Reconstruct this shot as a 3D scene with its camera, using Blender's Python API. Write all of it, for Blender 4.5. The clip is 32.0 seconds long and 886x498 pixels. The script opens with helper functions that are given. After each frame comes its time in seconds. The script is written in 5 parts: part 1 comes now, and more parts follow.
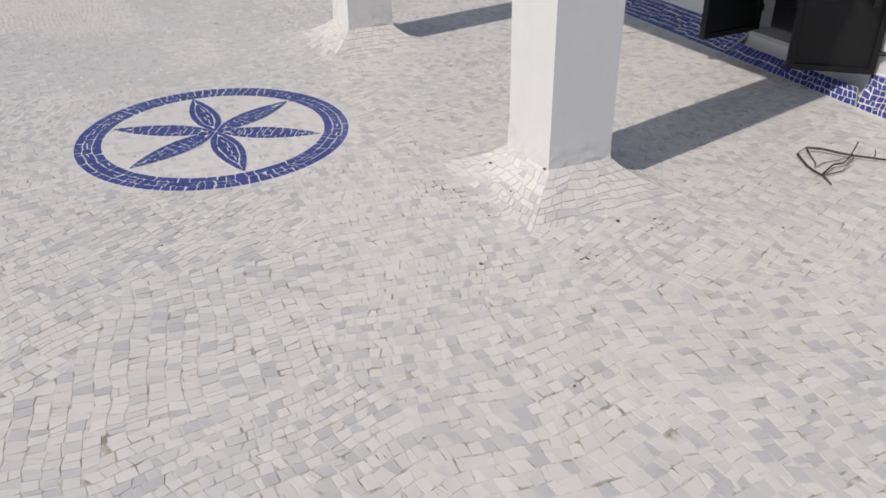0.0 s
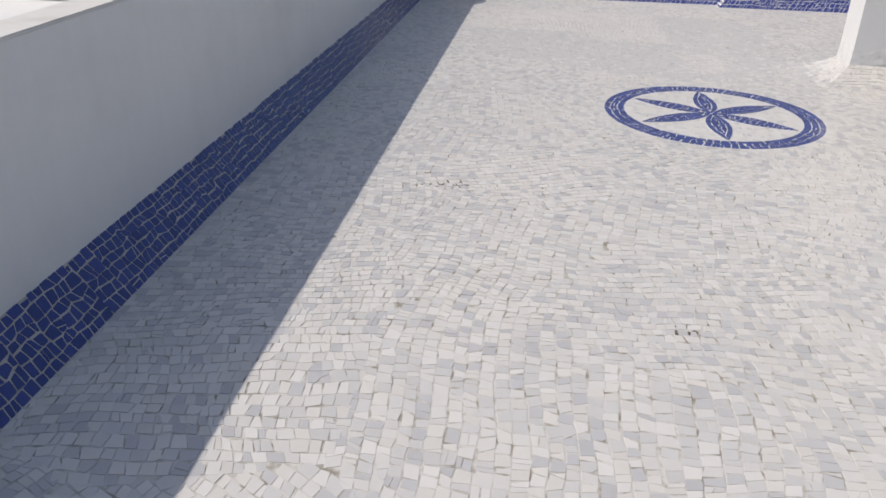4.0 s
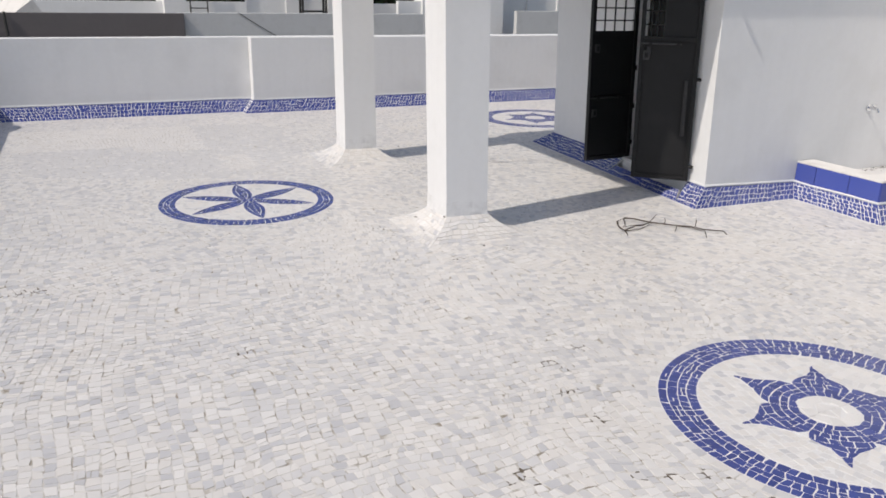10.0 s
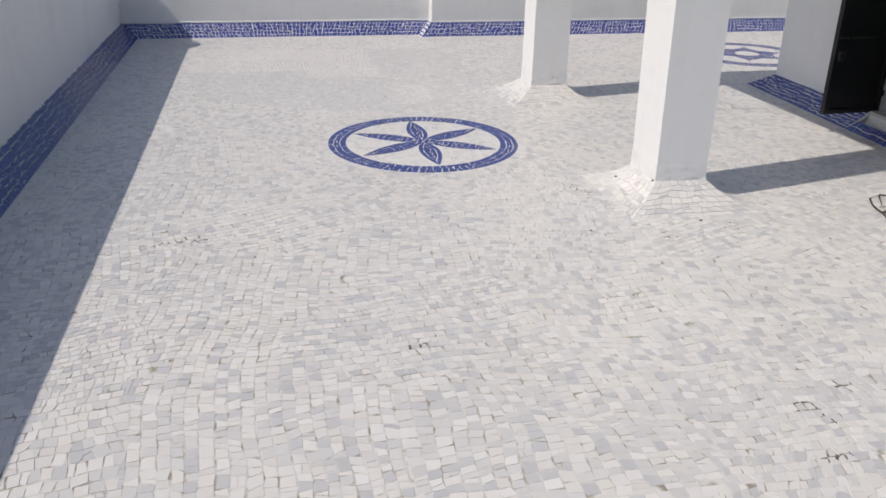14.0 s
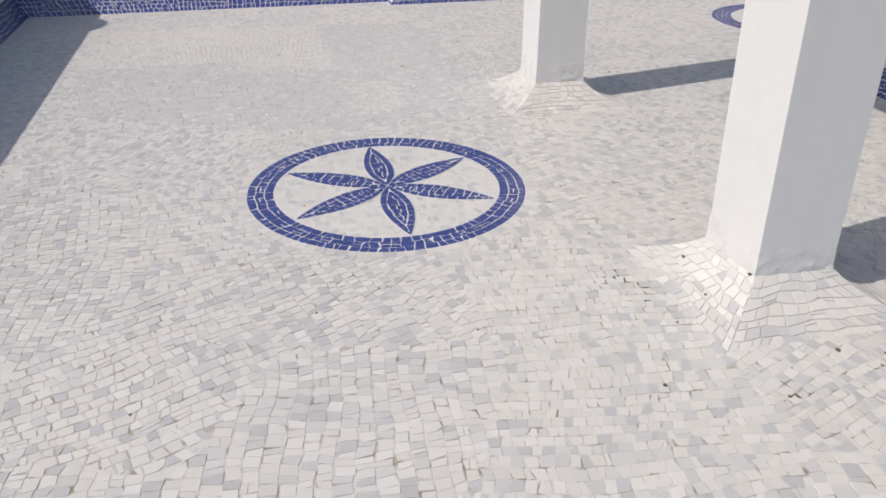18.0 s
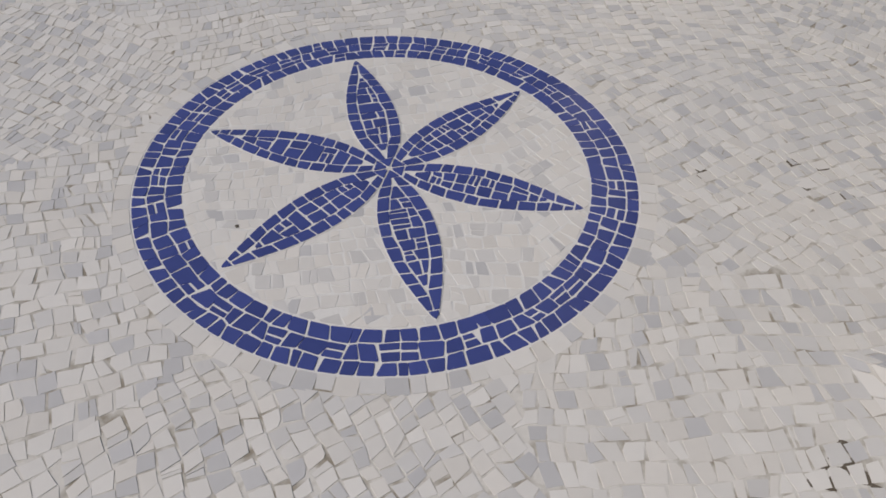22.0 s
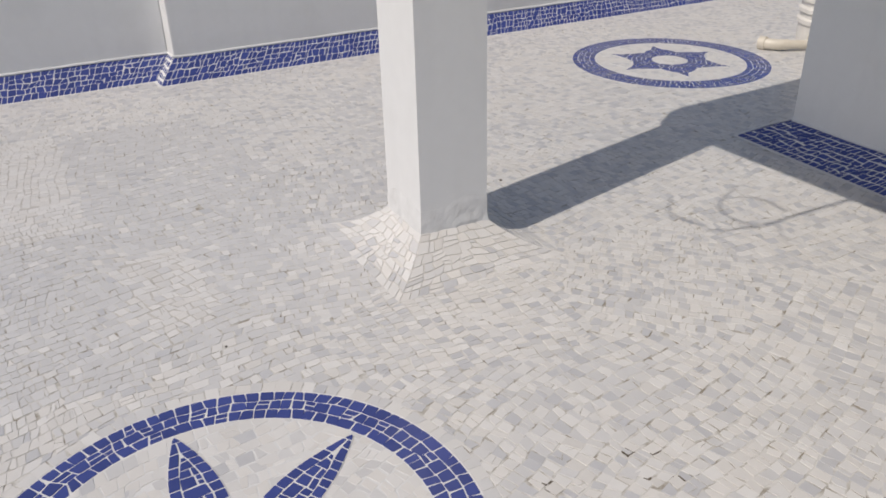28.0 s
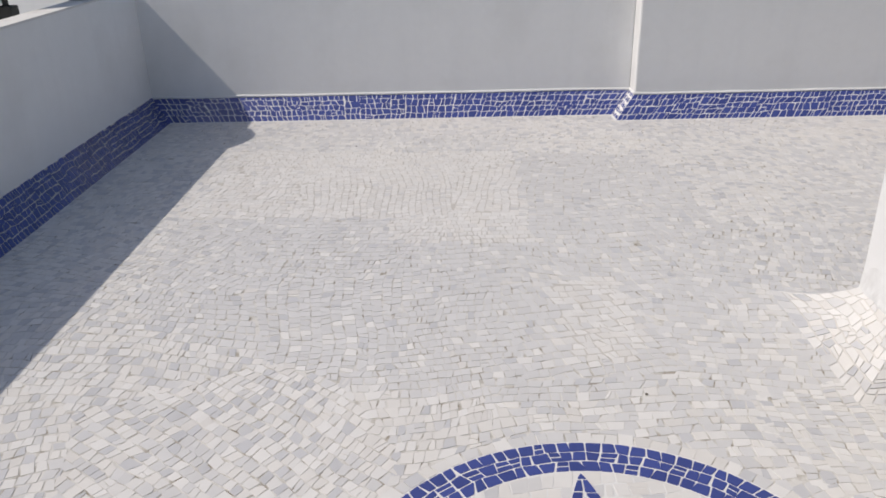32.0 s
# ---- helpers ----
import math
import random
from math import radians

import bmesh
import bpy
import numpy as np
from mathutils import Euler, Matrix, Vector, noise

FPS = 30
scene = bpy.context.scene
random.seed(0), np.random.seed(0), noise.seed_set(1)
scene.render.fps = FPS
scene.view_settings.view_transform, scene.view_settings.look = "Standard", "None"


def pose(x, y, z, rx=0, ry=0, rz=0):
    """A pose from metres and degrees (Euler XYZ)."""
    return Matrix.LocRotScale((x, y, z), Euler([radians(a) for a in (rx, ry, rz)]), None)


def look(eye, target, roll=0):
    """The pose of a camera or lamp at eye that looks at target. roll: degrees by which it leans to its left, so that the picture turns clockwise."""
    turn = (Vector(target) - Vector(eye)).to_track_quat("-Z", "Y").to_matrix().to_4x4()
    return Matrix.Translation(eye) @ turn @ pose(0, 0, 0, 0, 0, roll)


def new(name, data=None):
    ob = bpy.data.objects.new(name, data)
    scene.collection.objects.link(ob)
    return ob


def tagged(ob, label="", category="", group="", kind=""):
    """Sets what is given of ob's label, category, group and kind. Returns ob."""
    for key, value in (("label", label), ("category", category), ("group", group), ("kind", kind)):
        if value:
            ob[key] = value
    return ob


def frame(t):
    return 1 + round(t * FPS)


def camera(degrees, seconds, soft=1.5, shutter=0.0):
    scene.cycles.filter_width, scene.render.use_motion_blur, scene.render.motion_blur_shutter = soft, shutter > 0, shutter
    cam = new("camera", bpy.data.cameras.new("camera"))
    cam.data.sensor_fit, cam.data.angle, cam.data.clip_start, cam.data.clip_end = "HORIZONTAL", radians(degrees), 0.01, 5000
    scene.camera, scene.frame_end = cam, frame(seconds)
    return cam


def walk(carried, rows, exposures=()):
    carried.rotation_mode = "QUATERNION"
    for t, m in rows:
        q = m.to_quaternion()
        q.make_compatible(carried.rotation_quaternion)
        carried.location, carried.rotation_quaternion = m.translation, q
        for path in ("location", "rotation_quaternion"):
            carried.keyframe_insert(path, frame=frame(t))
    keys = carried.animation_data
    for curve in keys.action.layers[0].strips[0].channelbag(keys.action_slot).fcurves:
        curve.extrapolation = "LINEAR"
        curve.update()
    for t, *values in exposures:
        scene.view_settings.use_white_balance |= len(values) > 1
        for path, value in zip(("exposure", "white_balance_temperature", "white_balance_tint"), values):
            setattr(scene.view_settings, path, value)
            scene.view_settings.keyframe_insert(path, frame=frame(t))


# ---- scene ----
cam = camera(59.7, 32.0, soft=1.7)
PATH = [
    (0, (0.698, 0.319, 1.437), (1.498, 1.841, 0.415), 0.2),
    (0.5, (0.621, 0.199, 1.459), (1.372, 1.776, 0.484), 0.7),
    (1, (0.59, 0.092, 1.467), (1.221, 1.731, 0.511), 1.3),
    (1.5, (0.613, -0.045, 1.477), (1.057, 1.667, 0.543), 1.7),
    (2, (0.604, -0.183, 1.466), (0.895, 1.576, 0.559), 1.7),
    (2.5, (0.518, -0.337, 1.469), (0.747, 1.44, 0.579), 2.0),
    (3, (0.432, -0.518, 1.419), (0.54, 1.267, 0.523), 3.3),
    (3.2, (0.407, -0.559, 1.424), (0.402, 1.221, 0.512), 2.9),
    (3.5, (0.345, -0.630, 1.346), (0.149, 1.148, 0.451), 2.1),
    (5.5, (0.244, -1.334, 1.325), (0.098, 0.446, 0.424), -1.3),
    (6, (0.24, -1.464, 1.408), (0.263, 0.324, 0.513), 0.7),
    (6.5, (0.229, -1.583, 1.489), (0.407, 0.242, 0.69), 0.5),
    (7, (0.186, -1.642, 1.562), (0.5, 0.229, 0.928), -0.2),
    (7.5, (0.159, -1.725, 1.606), (0.619, 0.146, 1.07), 0.5),
    (8, (0.228, -1.725, 1.567), (0.831, 0.104, 1.029), 1.3),
    (8.5, (0.242, -1.751, 1.575), (0.933, 0.033, 0.994), 1.4),
    (9, (0.25, -1.762, 1.561), (0.975, 0.001, 0.957), 1.4),
    (9.5, (0.278, -1.775, 1.559), (1.038, -0.033, 0.935), 1.2),
    (10, (0.288, -1.784, 1.556), (1.097, -0.071, 0.915), 1.2),
    (10.5, (0.288, -1.784, 1.561), (1.127, -0.094, 0.898), 1.2),
    (11, (0.277, -1.754, 1.552), (1.122, -0.08, 0.855), 1.3),
    (11.5, (0.259, -1.697, 1.541), (1.045, -0.022, 0.782), 1.7),
    (12, (0.285, -1.599, 1.529), (0.975, 0.102, 0.735), 1.5),
    (12.5, (0.369, -1.422, 1.519), (0.94, 0.318, 0.716), 1.4),
    (13, (0.4, -1.317, 1.51), (0.864, 0.453, 0.702), 1.7),
    (13.5, (0.389, -1.19, 1.517), (0.814, 0.581, 0.691), 1.7),
    (14, (0.346, -1.028, 1.532), (0.76, 0.742, 0.698), 1.3),
    (14.5, (0.319, -0.86, 1.506), (0.731, 0.91, 0.67), 1.2),
    (16.5, (0.555, -0.076, 1.515), (0.928, 1.687, 0.648), 1.5),
    (17, (0.626, 0.187, 1.498), (1.012, 1.945, 0.626), 1.5),
    (17.5, (0.723, 0.42, 1.493), (1.13, 2.157, 0.588), 0.5),
    (18, (0.784, 0.682, 1.466), (1.222, 2.384, 0.512), 0.3),
    (18.5, (0.766, 0.926, 1.457), (1.235, 2.602, 0.471), 0.6),
    (19, (0.842, 1.216, 1.434), (1.312, 2.855, 0.388), 0.3),
    (19.5, (0.923, 1.466, 1.422), (1.411, 3.057, 0.311), 0.6),
    (20, (0.953, 1.767, 1.39), (1.494, 3.281, 0.201), 1.4),
    (20.5, (0.977, 1.99, 1.367), (1.512, 3.458, 0.118), 1.9),
    (21, (1.042, 2.208, 1.347), (1.515, 3.65, 0.043), 2.7),
    (21.5, (1.085, 2.333, 1.329), (1.502, 3.718, -0.052), 3.2),
    (22, (1.084, 2.446, 1.32), (1.457, 3.769, -0.132), 2.1),
    (22.5, (1.054, 2.55, 1.324), (1.422, 3.831, -0.167), 1.6),
    (23, (1.04, 2.641, 1.331), (1.41, 3.895, -0.183), 1.4),
    (23.5, (1.069, 2.695, 1.344), (1.451, 3.927, -0.185), 1.7),
    (24, (1.103, 2.713, 1.341), (1.501, 3.933, -0.193), 2.4),
    (24.5, (1.113, 2.712, 1.335), (1.508, 3.931, -0.201), 2.5),
    (26.5, (1.109, 2.654, 1.46), (1.77, 4.09, 0.236), 1.3),
    (27, (1.133, 2.624, 1.474), (1.864, 4.1, 0.339), 0.3),
    (27.5, (1.155, 2.603, 1.497), (1.976, 4.1, 0.454), -0.5),
    (28, (1.168, 2.616, 1.508), (2.062, 4.135, 0.563), -0.9),
    (28.5, (1.189, 2.625, 1.518), (2.066, 4.201, 0.654), -1.0),
    (29, (1.162, 2.621, 1.521), (1.947, 4.276, 0.718), -1.1),
    (29.5, (1.158, 2.651, 1.484), (1.802, 4.387, 0.728), -0.9),
    (30, (1.144, 2.686, 1.489), (1.614, 4.48, 0.742), -1.9),
    (30.5, (1.105, 2.684, 1.492), (1.409, 4.516, 0.751), -2.1),
    (31, (1.025, 2.691, 1.508), (1.225, 4.529, 0.745), -1.9),
    (31.5, (1.018, 2.716, 1.493), (1.097, 4.543, 0.684), -1.9),
    (32, (1.031, 2.809, 1.419), (0.997, 4.634, 0.6), -1.4),
]
EXPOSURES = [(0, -0.48, 6940, 11), (1, -0.33, 6940, 11), (2, -0.33, 6940, 11), (6, -0.22, 6940, 11), (9, -0.18, 6940, 11), (10, -0.20, 6940, 11), (11, -0.30, 6940, 11), (13, -0.28, 6940, 11), (17, -0.28, 6940, 11), (18, -0.32, 6940, 11), (19, -0.32, 6940, 11), (20, -0.83, 6940, 11), (23, -0.82, 6940, 11), (26, -0.70, 6940, 11), (27.5, -0.57, 6940, 11), (28, -0.51, 6940, 11), (29, -0.38, 6940, 11), (30, -0.30, 6940, 11), (32, -0.30, 6940, 11)]
walk(cam, [(t, look(eye, target, roll)) for t, eye, target, roll in PATH], EXPOSURES)

# ---- world, sun, exposure ----
SUN_DIR = Vector((0.827, 0.152, -1.0)).normalized()          # the way the sunlight travels
world = bpy.data.worlds.new("sky")
scene.world = world
world.use_nodes = True
wn = world.node_tree.nodes
sky = wn.new("ShaderNodeTexSky")
sky.sky_type = 'NISHITA'
sky.sun_disc = False
sky.sun_elevation = math.asin(-SUN_DIR.z)
sky.sun_rotation = math.atan2(-SUN_DIR.x, -SUN_DIR.y)
sky.air_density, sky.dust_density = 1.0, 1.6
world.node_tree.links.new(sky.outputs[0], wn["Background"].inputs[0])
wn["Background"].inputs[1].default_value = 0.123
sun = new("sun", bpy.data.lights.new("sun", 'SUN'))
sun.data.energy, sun.data.angle, sun.data.color = 3.62, radians(0.53), (1.0, 0.955, 0.90)
sun.matrix_world = look((-20, -4, 25), Vector((-20, -4, 25)) + SUN_DIR)


# ---- materials ----
def material(name, base, rough=0.6, metal=0.0, spread=0.06, grain=60.0, bump=0.15, stain=0.0, stain_col=(0.3, 0.28, 0.25),
             stain_size=1.2, by_piece=0.0, second=None, gloss=0.5, coat=0.0, stain_edges=(0.52, 0.75), streak=0.0):
    """A procedural surface: base colour varied at two scales, optional stains, optional change from piece to piece, fine relief."""
    m = bpy.data.materials.new(name)
    m.use_nodes = True
    nt = m.node_tree
    n, l = nt.nodes, nt.links
    bsdf = n["Principled BSDF"]
    geo = n.new("ShaderNodeTexCoord")
    small = n.new("ShaderNodeTexNoise")
    small.inputs["Scale"].default_value, small.inputs["Detail"].default_value = grain, 4.0
    large = n.new("ShaderNodeTexNoise")
    large.inputs["Scale"].default_value, large.inputs["Detail"].default_value = stain_size, 5.0
    for t in (small, large):
        l.new(geo.outputs["Object"], t.inputs["Vector"])
    ramp = n.new("ShaderNodeMix")
    ramp.data_type = 'RGBA'
    a = [max(0.0, c * (1 - spread)) for c in base]
    b = [min(1.0, c * (1 + spread)) for c in (second or base)]
    ramp.inputs[6].default_value, ramp.inputs[7].default_value = (*a, 1), (*b, 1)
    mixin = n.new("ShaderNodeMath")
    mixin.operation = 'MULTIPLY_ADD'
    l.new(small.outputs[0], mixin.inputs[0])
    mixin.inputs[1].default_value = 0.5
    half = n.new("ShaderNodeMath")
    half.operation = 'MULTIPLY'
    half.inputs[1].default_value = 0.5
    l.new(large.outputs[0], half.inputs[0])
    l.new(half.outputs[0], mixin.inputs[2])
    l.new(mixin.outputs[0], ramp.inputs[0])
    col = ramp.outputs[2]
    if by_piece:
        info, isl = n.new("ShaderNodeObjectInfo"), n.new("ShaderNodeNewGeometry")
        add, fr = n.new("ShaderNodeMath"), n.new("ShaderNodeMath")
        add.operation, fr.operation = 'ADD', 'FRACT'
        l.new(info.outputs["Random"], add.inputs[0])
        l.new(isl.outputs["Random Per Island"], add.inputs[1])
        l.new(add.outputs[0], fr.inputs[0])
        span = n.new("ShaderNodeMapRange")
        span.inputs[3].default_value, span.inputs[4].default_value = 1 - by_piece, 1 + by_piece
        l.new(fr.outputs[0], span.inputs[0])
        hsv = n.new("ShaderNodeHueSaturation")
        l.new(col, hsv.inputs["Color"])
        l.new(span.outputs[0], hsv.inputs["Value"])
        col = hsv.outputs[0]
    if stain:
        blot = n.new("ShaderNodeTexNoise")
        blot.inputs["Scale"].default_value, blot.inputs["Detail"].default_value = stain_size * 1.7, 8.0
        l.new(geo.outputs["Object"], blot.inputs["Vector"])
        cut = n.new("ShaderNodeMapRange")
        cut.inputs[1].default_value, cut.inputs[2].default_value, cut.inputs[4].default_value = *stain_edges, stain
        l.new(blot.outputs[0], cut.inputs[0])
        over = n.new("ShaderNodeMix")
        over.data_type = 'RGBA'
        over.inputs[7].default_value = (*stain_col, 1)
        l.new(cut.outputs[0], over.inputs[0])
        l.new(col, over.inputs[6])
        col = over.outputs[2]
    if streak:
        # faint runs down an upright face
        tall, run = n.new("ShaderNodeMapping"), n.new("ShaderNodeTexNoise")
        tall.inputs["Scale"].default_value = (11.0, 11.0, 0.9)
        run.inputs["Scale"].default_value, run.inputs["Detail"].default_value = 1.0, 6.0
        l.new(geo.outputs["Object"], tall.inputs["Vector"])
        l.new(tall.outputs[0], run.inputs["Vector"])
        thin = n.new("ShaderNodeMapRange")
        thin.inputs[1].default_value, thin.inputs[2].default_value, thin.inputs[3].default_value, thin.inputs[4].default_value = 0.48, 0.72, 1.0, 1.0 - streak
        l.new(run.outputs[0], thin.inputs[0])
        worn = n.new("ShaderNodeHueSaturation")
        l.new(col, worn.inputs["Color"])
        l.new(thin.outputs[0], worn.inputs["Value"])
        col = worn.outputs[0]
    l.new(col, bsdf.inputs["Base Color"])
    bsdf.inputs["Roughness"].default_value, bsdf.inputs["Metallic"].default_value = rough, metal
    bsdf.inputs["Specular IOR Level"].default_value = gloss
    bsdf.inputs["Coat Weight"].default_value, bsdf.inputs["Coat Roughness"].default_value = coat, 0.14
    if bump:
        bm_ = n.new("ShaderNodeBump")
        bm_.inputs["Strength"].default_value, bm_.inputs["Distance"].default_value = bump, 0.004
        l.new(mixin.outputs[0], bm_.inputs["Height"])
        l.new(bm_.outputs[0], bsdf.inputs["Normal"])
    return m


M_PAINT = material("white_wall_paint", (0.745, 0.75, 0.755), 0.75, spread=0.05, grain=18, bump=0.9, stain=0.35, stain_col=(0.55, 0.55, 0.54), stain_size=0.9, gloss=0.3, streak=0.02)
M_COPING = material("coping_paint", (0.68, 0.67, 0.655), 0.8, spread=0.10, grain=30, bump=0.6, stain=0.5, stain_col=(0.45, 0.43, 0.40), stain_size=3.0, gloss=0.2)
M_CEMENT = material("grey_cement", (0.50, 0.51, 0.52), 0.85, spread=0.10, grain=28, bump=0.6, stain=0.25, stain_col=(0.33, 0.33, 0.33), stain_size=2.5, gloss=0.2)
M_GROUT = material("pale_grout", (0.625, 0.612, 0.59), 0.9, spread=0.16, grain=70, bump=0.6, stain=1.0, stain_col=(0.29, 0.26, 0.215), stain_size=11.0, gloss=0.2, stain_edges=(0.48, 0.67))
# bed of mended patches; on the west trim its darker tone includes shade
M_GROUT_DARK = material("worn_shaded_grout", (0.52, 0.50, 0.475), 0.9, spread=0.14, grain=50, bump=0.5, stain=0.7, stain_col=(0.28, 0.26, 0.23), stain_size=8.0, gloss=0.2)
M_GROUT_WHITE = material("white_grout", (0.70, 0.70, 0.70), 0.9, spread=0.08, grain=120, bump=0.4, stain=0.25, stain_col=(0.45, 0.44, 0.42), stain_size=4, gloss=0.2)
M_GROUT_SKIRT = material("skirt_grout", (0.63, 0.61, 0.585), 0.9, spread=0.10, grain=40, bump=0.5, stain=0.6, stain_col=(0.36, 0.33, 0.29), stain_size=3.5, gloss=0.2)
TILE = [
    material("tile_cream", (0.677, 0.657, 0.633), 0.50, spread=0.085, grain=30, bump=0.22, by_piece=0.06, stain=0.5, stain_col=(0.65, 0.635, 0.615), stain_size=1.1, gloss=0.75, coat=0.25),
    material("tile_white", (0.690, 0.677, 0.662), 0.50, spread=0.085, grain=30, bump=0.22, by_piece=0.06, stain=0.5, stain_col=(0.66, 0.65, 0.64), stain_size=1.1, gloss=0.75, coat=0.25),
    material("tile_pale_grey", (0.602, 0.596, 0.596), 0.50, spread=0.085, grain=30, bump=0.22, by_piece=0.05, stain=0.3, stain_col=(0.63, 0.62, 0.61), stain_size=1.1, gloss=0.75, coat=0.25),
    material("tile_grey", (0.522, 0.523, 0.540), 0.50, spread=0.085, grain=30, bump=0.22, by_piece=0.05, stain=0.5, stain_col=(0.60, 0.597, 0.595), stain_size=4.0, gloss=0.75, coat=0.25),
]
M_BLUE = material("cobalt_tile", (0.044, 0.062, 0.235), 0.24, spread=0.10, grain=30, bump=0.05, by_piece=0.13, second=(0.058, 0.078, 0.265), gloss=0.5, coat=0.2)
M_BLUE_BIG = material("cobalt_wall_tile", (0.062, 0.092, 0.36), 0.18, spread=0.05, grain=10, bump=0.02, by_piece=0.06)
M_BLACK = material("black_gate_paint", (0.011, 0.011, 0.012), 0.5, spread=0.25, grain=14, bump=0.08, stain=0.2, stain_col=(0.04, 0.04, 0.043), stain_size=2.5, gloss=0.3)
M_DULL = material("dull_dark_steel", (0.055, 0.055, 0.058), 0.5, metal=0.5, spread=0.3, grain=60, bump=0.1)
M_STEEL = material("worn_steel", (0.35, 0.35, 0.36), 0.4, metal=0.9, spread=0.2, grain=60, bump=0.1)
M_CHROME = material("chrome", (0.7, 0.7, 0.72), 0.2, metal=1.0, spread=0.05, grain=20, bump=0.0)
M_PVC = material("cream_pvc", (0.66, 0.61, 0.52), 0.4, spread=0.06, grain=20, bump=0.04, stain=0.3, stain_col=(0.45, 0.38, 0.28), stain_size=6)
M_TANK = material("white_plastic", (0.72, 0.70, 0.66), 0.45, spread=0.05, grain=12, bump=0.03, stain=0.25, stain_col=(0.5, 0.46, 0.4), stain_size=3)
M_TWIG = material("dry_twig", (0.06, 0.045, 0.035), 0.85, spread=0.3, grain=120, bump=0.5)
M_DARK = material("dark_grey_wall", (0.125, 0.115, 0.118), 0.8, spread=0.12, grain=16, bump=0.3, stain=0.3, stain_col=(0.16, 0.15, 0.15), stain_size=1.4, gloss=0.2)
M_SHEET = material("galvanised_sheet", (0.55, 0.58, 0.60), 0.4, metal=0.7, spread=0.12, grain=9, bump=0.05, stain=0.2, stain_col=(0.3, 0.3, 0.3))
# broad near-black blotches put the shade between crowns into the leaf colour
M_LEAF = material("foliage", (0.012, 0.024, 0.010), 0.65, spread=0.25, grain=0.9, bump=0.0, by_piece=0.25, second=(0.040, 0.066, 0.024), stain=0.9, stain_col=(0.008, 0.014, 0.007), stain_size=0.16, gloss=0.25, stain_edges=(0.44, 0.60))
M_LITTER = material("forest_floor", (0.022, 0.020, 0.014), 0.95, spread=0.4, grain=2.0, bump=0.5, stain=0.5, stain_col=(0.012, 0.02, 0.008), stain_size=0.4, gloss=0.1)
M_BARK = material("bark", (0.035, 0.028, 0.022), 0.9, spread=0.3, grain=30, bump=0.6)
M_ROOF = material("rough_screed", (0.40, 0.39, 0.37), 0.9, spread=0.15, grain=20, bump=0.5, stain=0.3, stain_size=0.7, gloss=0.2)
M_GROUND = material("dry_ground", (0.20, 0.17, 0.12), 0.95, spread=0.25, grain=4, bump=0.4, stain=0.4, stain_col=(0.08, 0.10, 0.04), stain_size=0.2, gloss=0.1)
M_RUBBER = material("black_rubber", (0.02, 0.02, 0.02), 0.6, spread=0.2, grain=40, bump=0.1)
M_DISH = material("grey_dish_paint", (0.42, 0.42, 0.42), 0.5, spread=0.05, grain=12, bump=0.03, stain=0.25, stain_col=(0.28, 0.27, 0.26), stain_size=4)
M_DISH_W = material("white_dish_paint", (0.72, 0.71, 0.69), 0.5, spread=0.04, grain=12, bump=0.03, stain=0.15, stain_col=(0.5, 0.48, 0.45), stain_size=4)
# an even grey, much darker than the wall paint
M_INSIDE = material("stairwell_grey", (0.26, 0.26, 0.27), 0.8, spread=0.06, grain=30, bump=0.3)


# ---- builders ----
def mesh_object(name, verts, faces, mat, parent=None, mats=None, idx=None, smooth=False):
    me = bpy.data.meshes.new(name)
    me.from_pydata([tuple(v) for v in verts], [], faces)
    for x in (mats or [mat]):
        me.materials.append(x)
    if idx is not None:
        me.polygons.foreach_set("material_index", idx)
    if smooth:
        me.polygons.foreach_set("use_smooth", [True] * len(me.polygons))
    me.update()
    ob = new(name, me)
    if parent is not None:
        ob.parent = parent
    return ob


def part(name, bm, mat, parent=None, label="", smooth=False):
    """Links a bmesh as one mesh object, under a thing or a part if one is given."""
    me = bpy.data.meshes.new(name)
    bmesh.ops.recalc_face_normals(bm, faces=bm.faces)
    bm.to_mesh(me)
    bm.free()
    me.materials.append(mat)
    if smooth:
        me.polygons.foreach_set("use_smooth", [True] * len(me.polygons))
    ob = new(name, me)
    if parent is not None:
        ob.parent = parent
    if label:
        ob["label"] = label
    return ob


def box(bm, x0, x1, y0, y1, z0, z1, bevel=0.0, turn=None):
    r = bmesh.ops.create_cube(bm, size=1.0)
    m = Matrix.LocRotScale(((x0 + x1) / 2, (y0 + y1) / 2, (z0 + z1) / 2), None, (x1 - x0, y1 - y0, z1 - z0))
    bmesh.ops.transform(bm, matrix=(turn @ m) if turn else m, verts=r["verts"])
    if bevel:
        edges = list({e for v in r["verts"] for e in v.link_edges})
        bmesh.ops.bevel(bm, geom=edges, offset=bevel, segments=2, affect='EDGES', profile=0.6)
    return bm


def prism(bm, poly, z0, z1):
    """An upright prism over a plan polygon."""
    lo = [bm.verts.new((x, y, z0)) for x, y in poly]
    hi = [bm.verts.new((x, y, z1)) for x, y in poly]
    k = len(poly)
    bm.faces.new(lo[::-1])
    bm.faces.new(hi)
    for i in range(k):
        bm.faces.new((lo[i], lo[(i + 1) % k], hi[(i + 1) % k], hi[i]))
    return bm


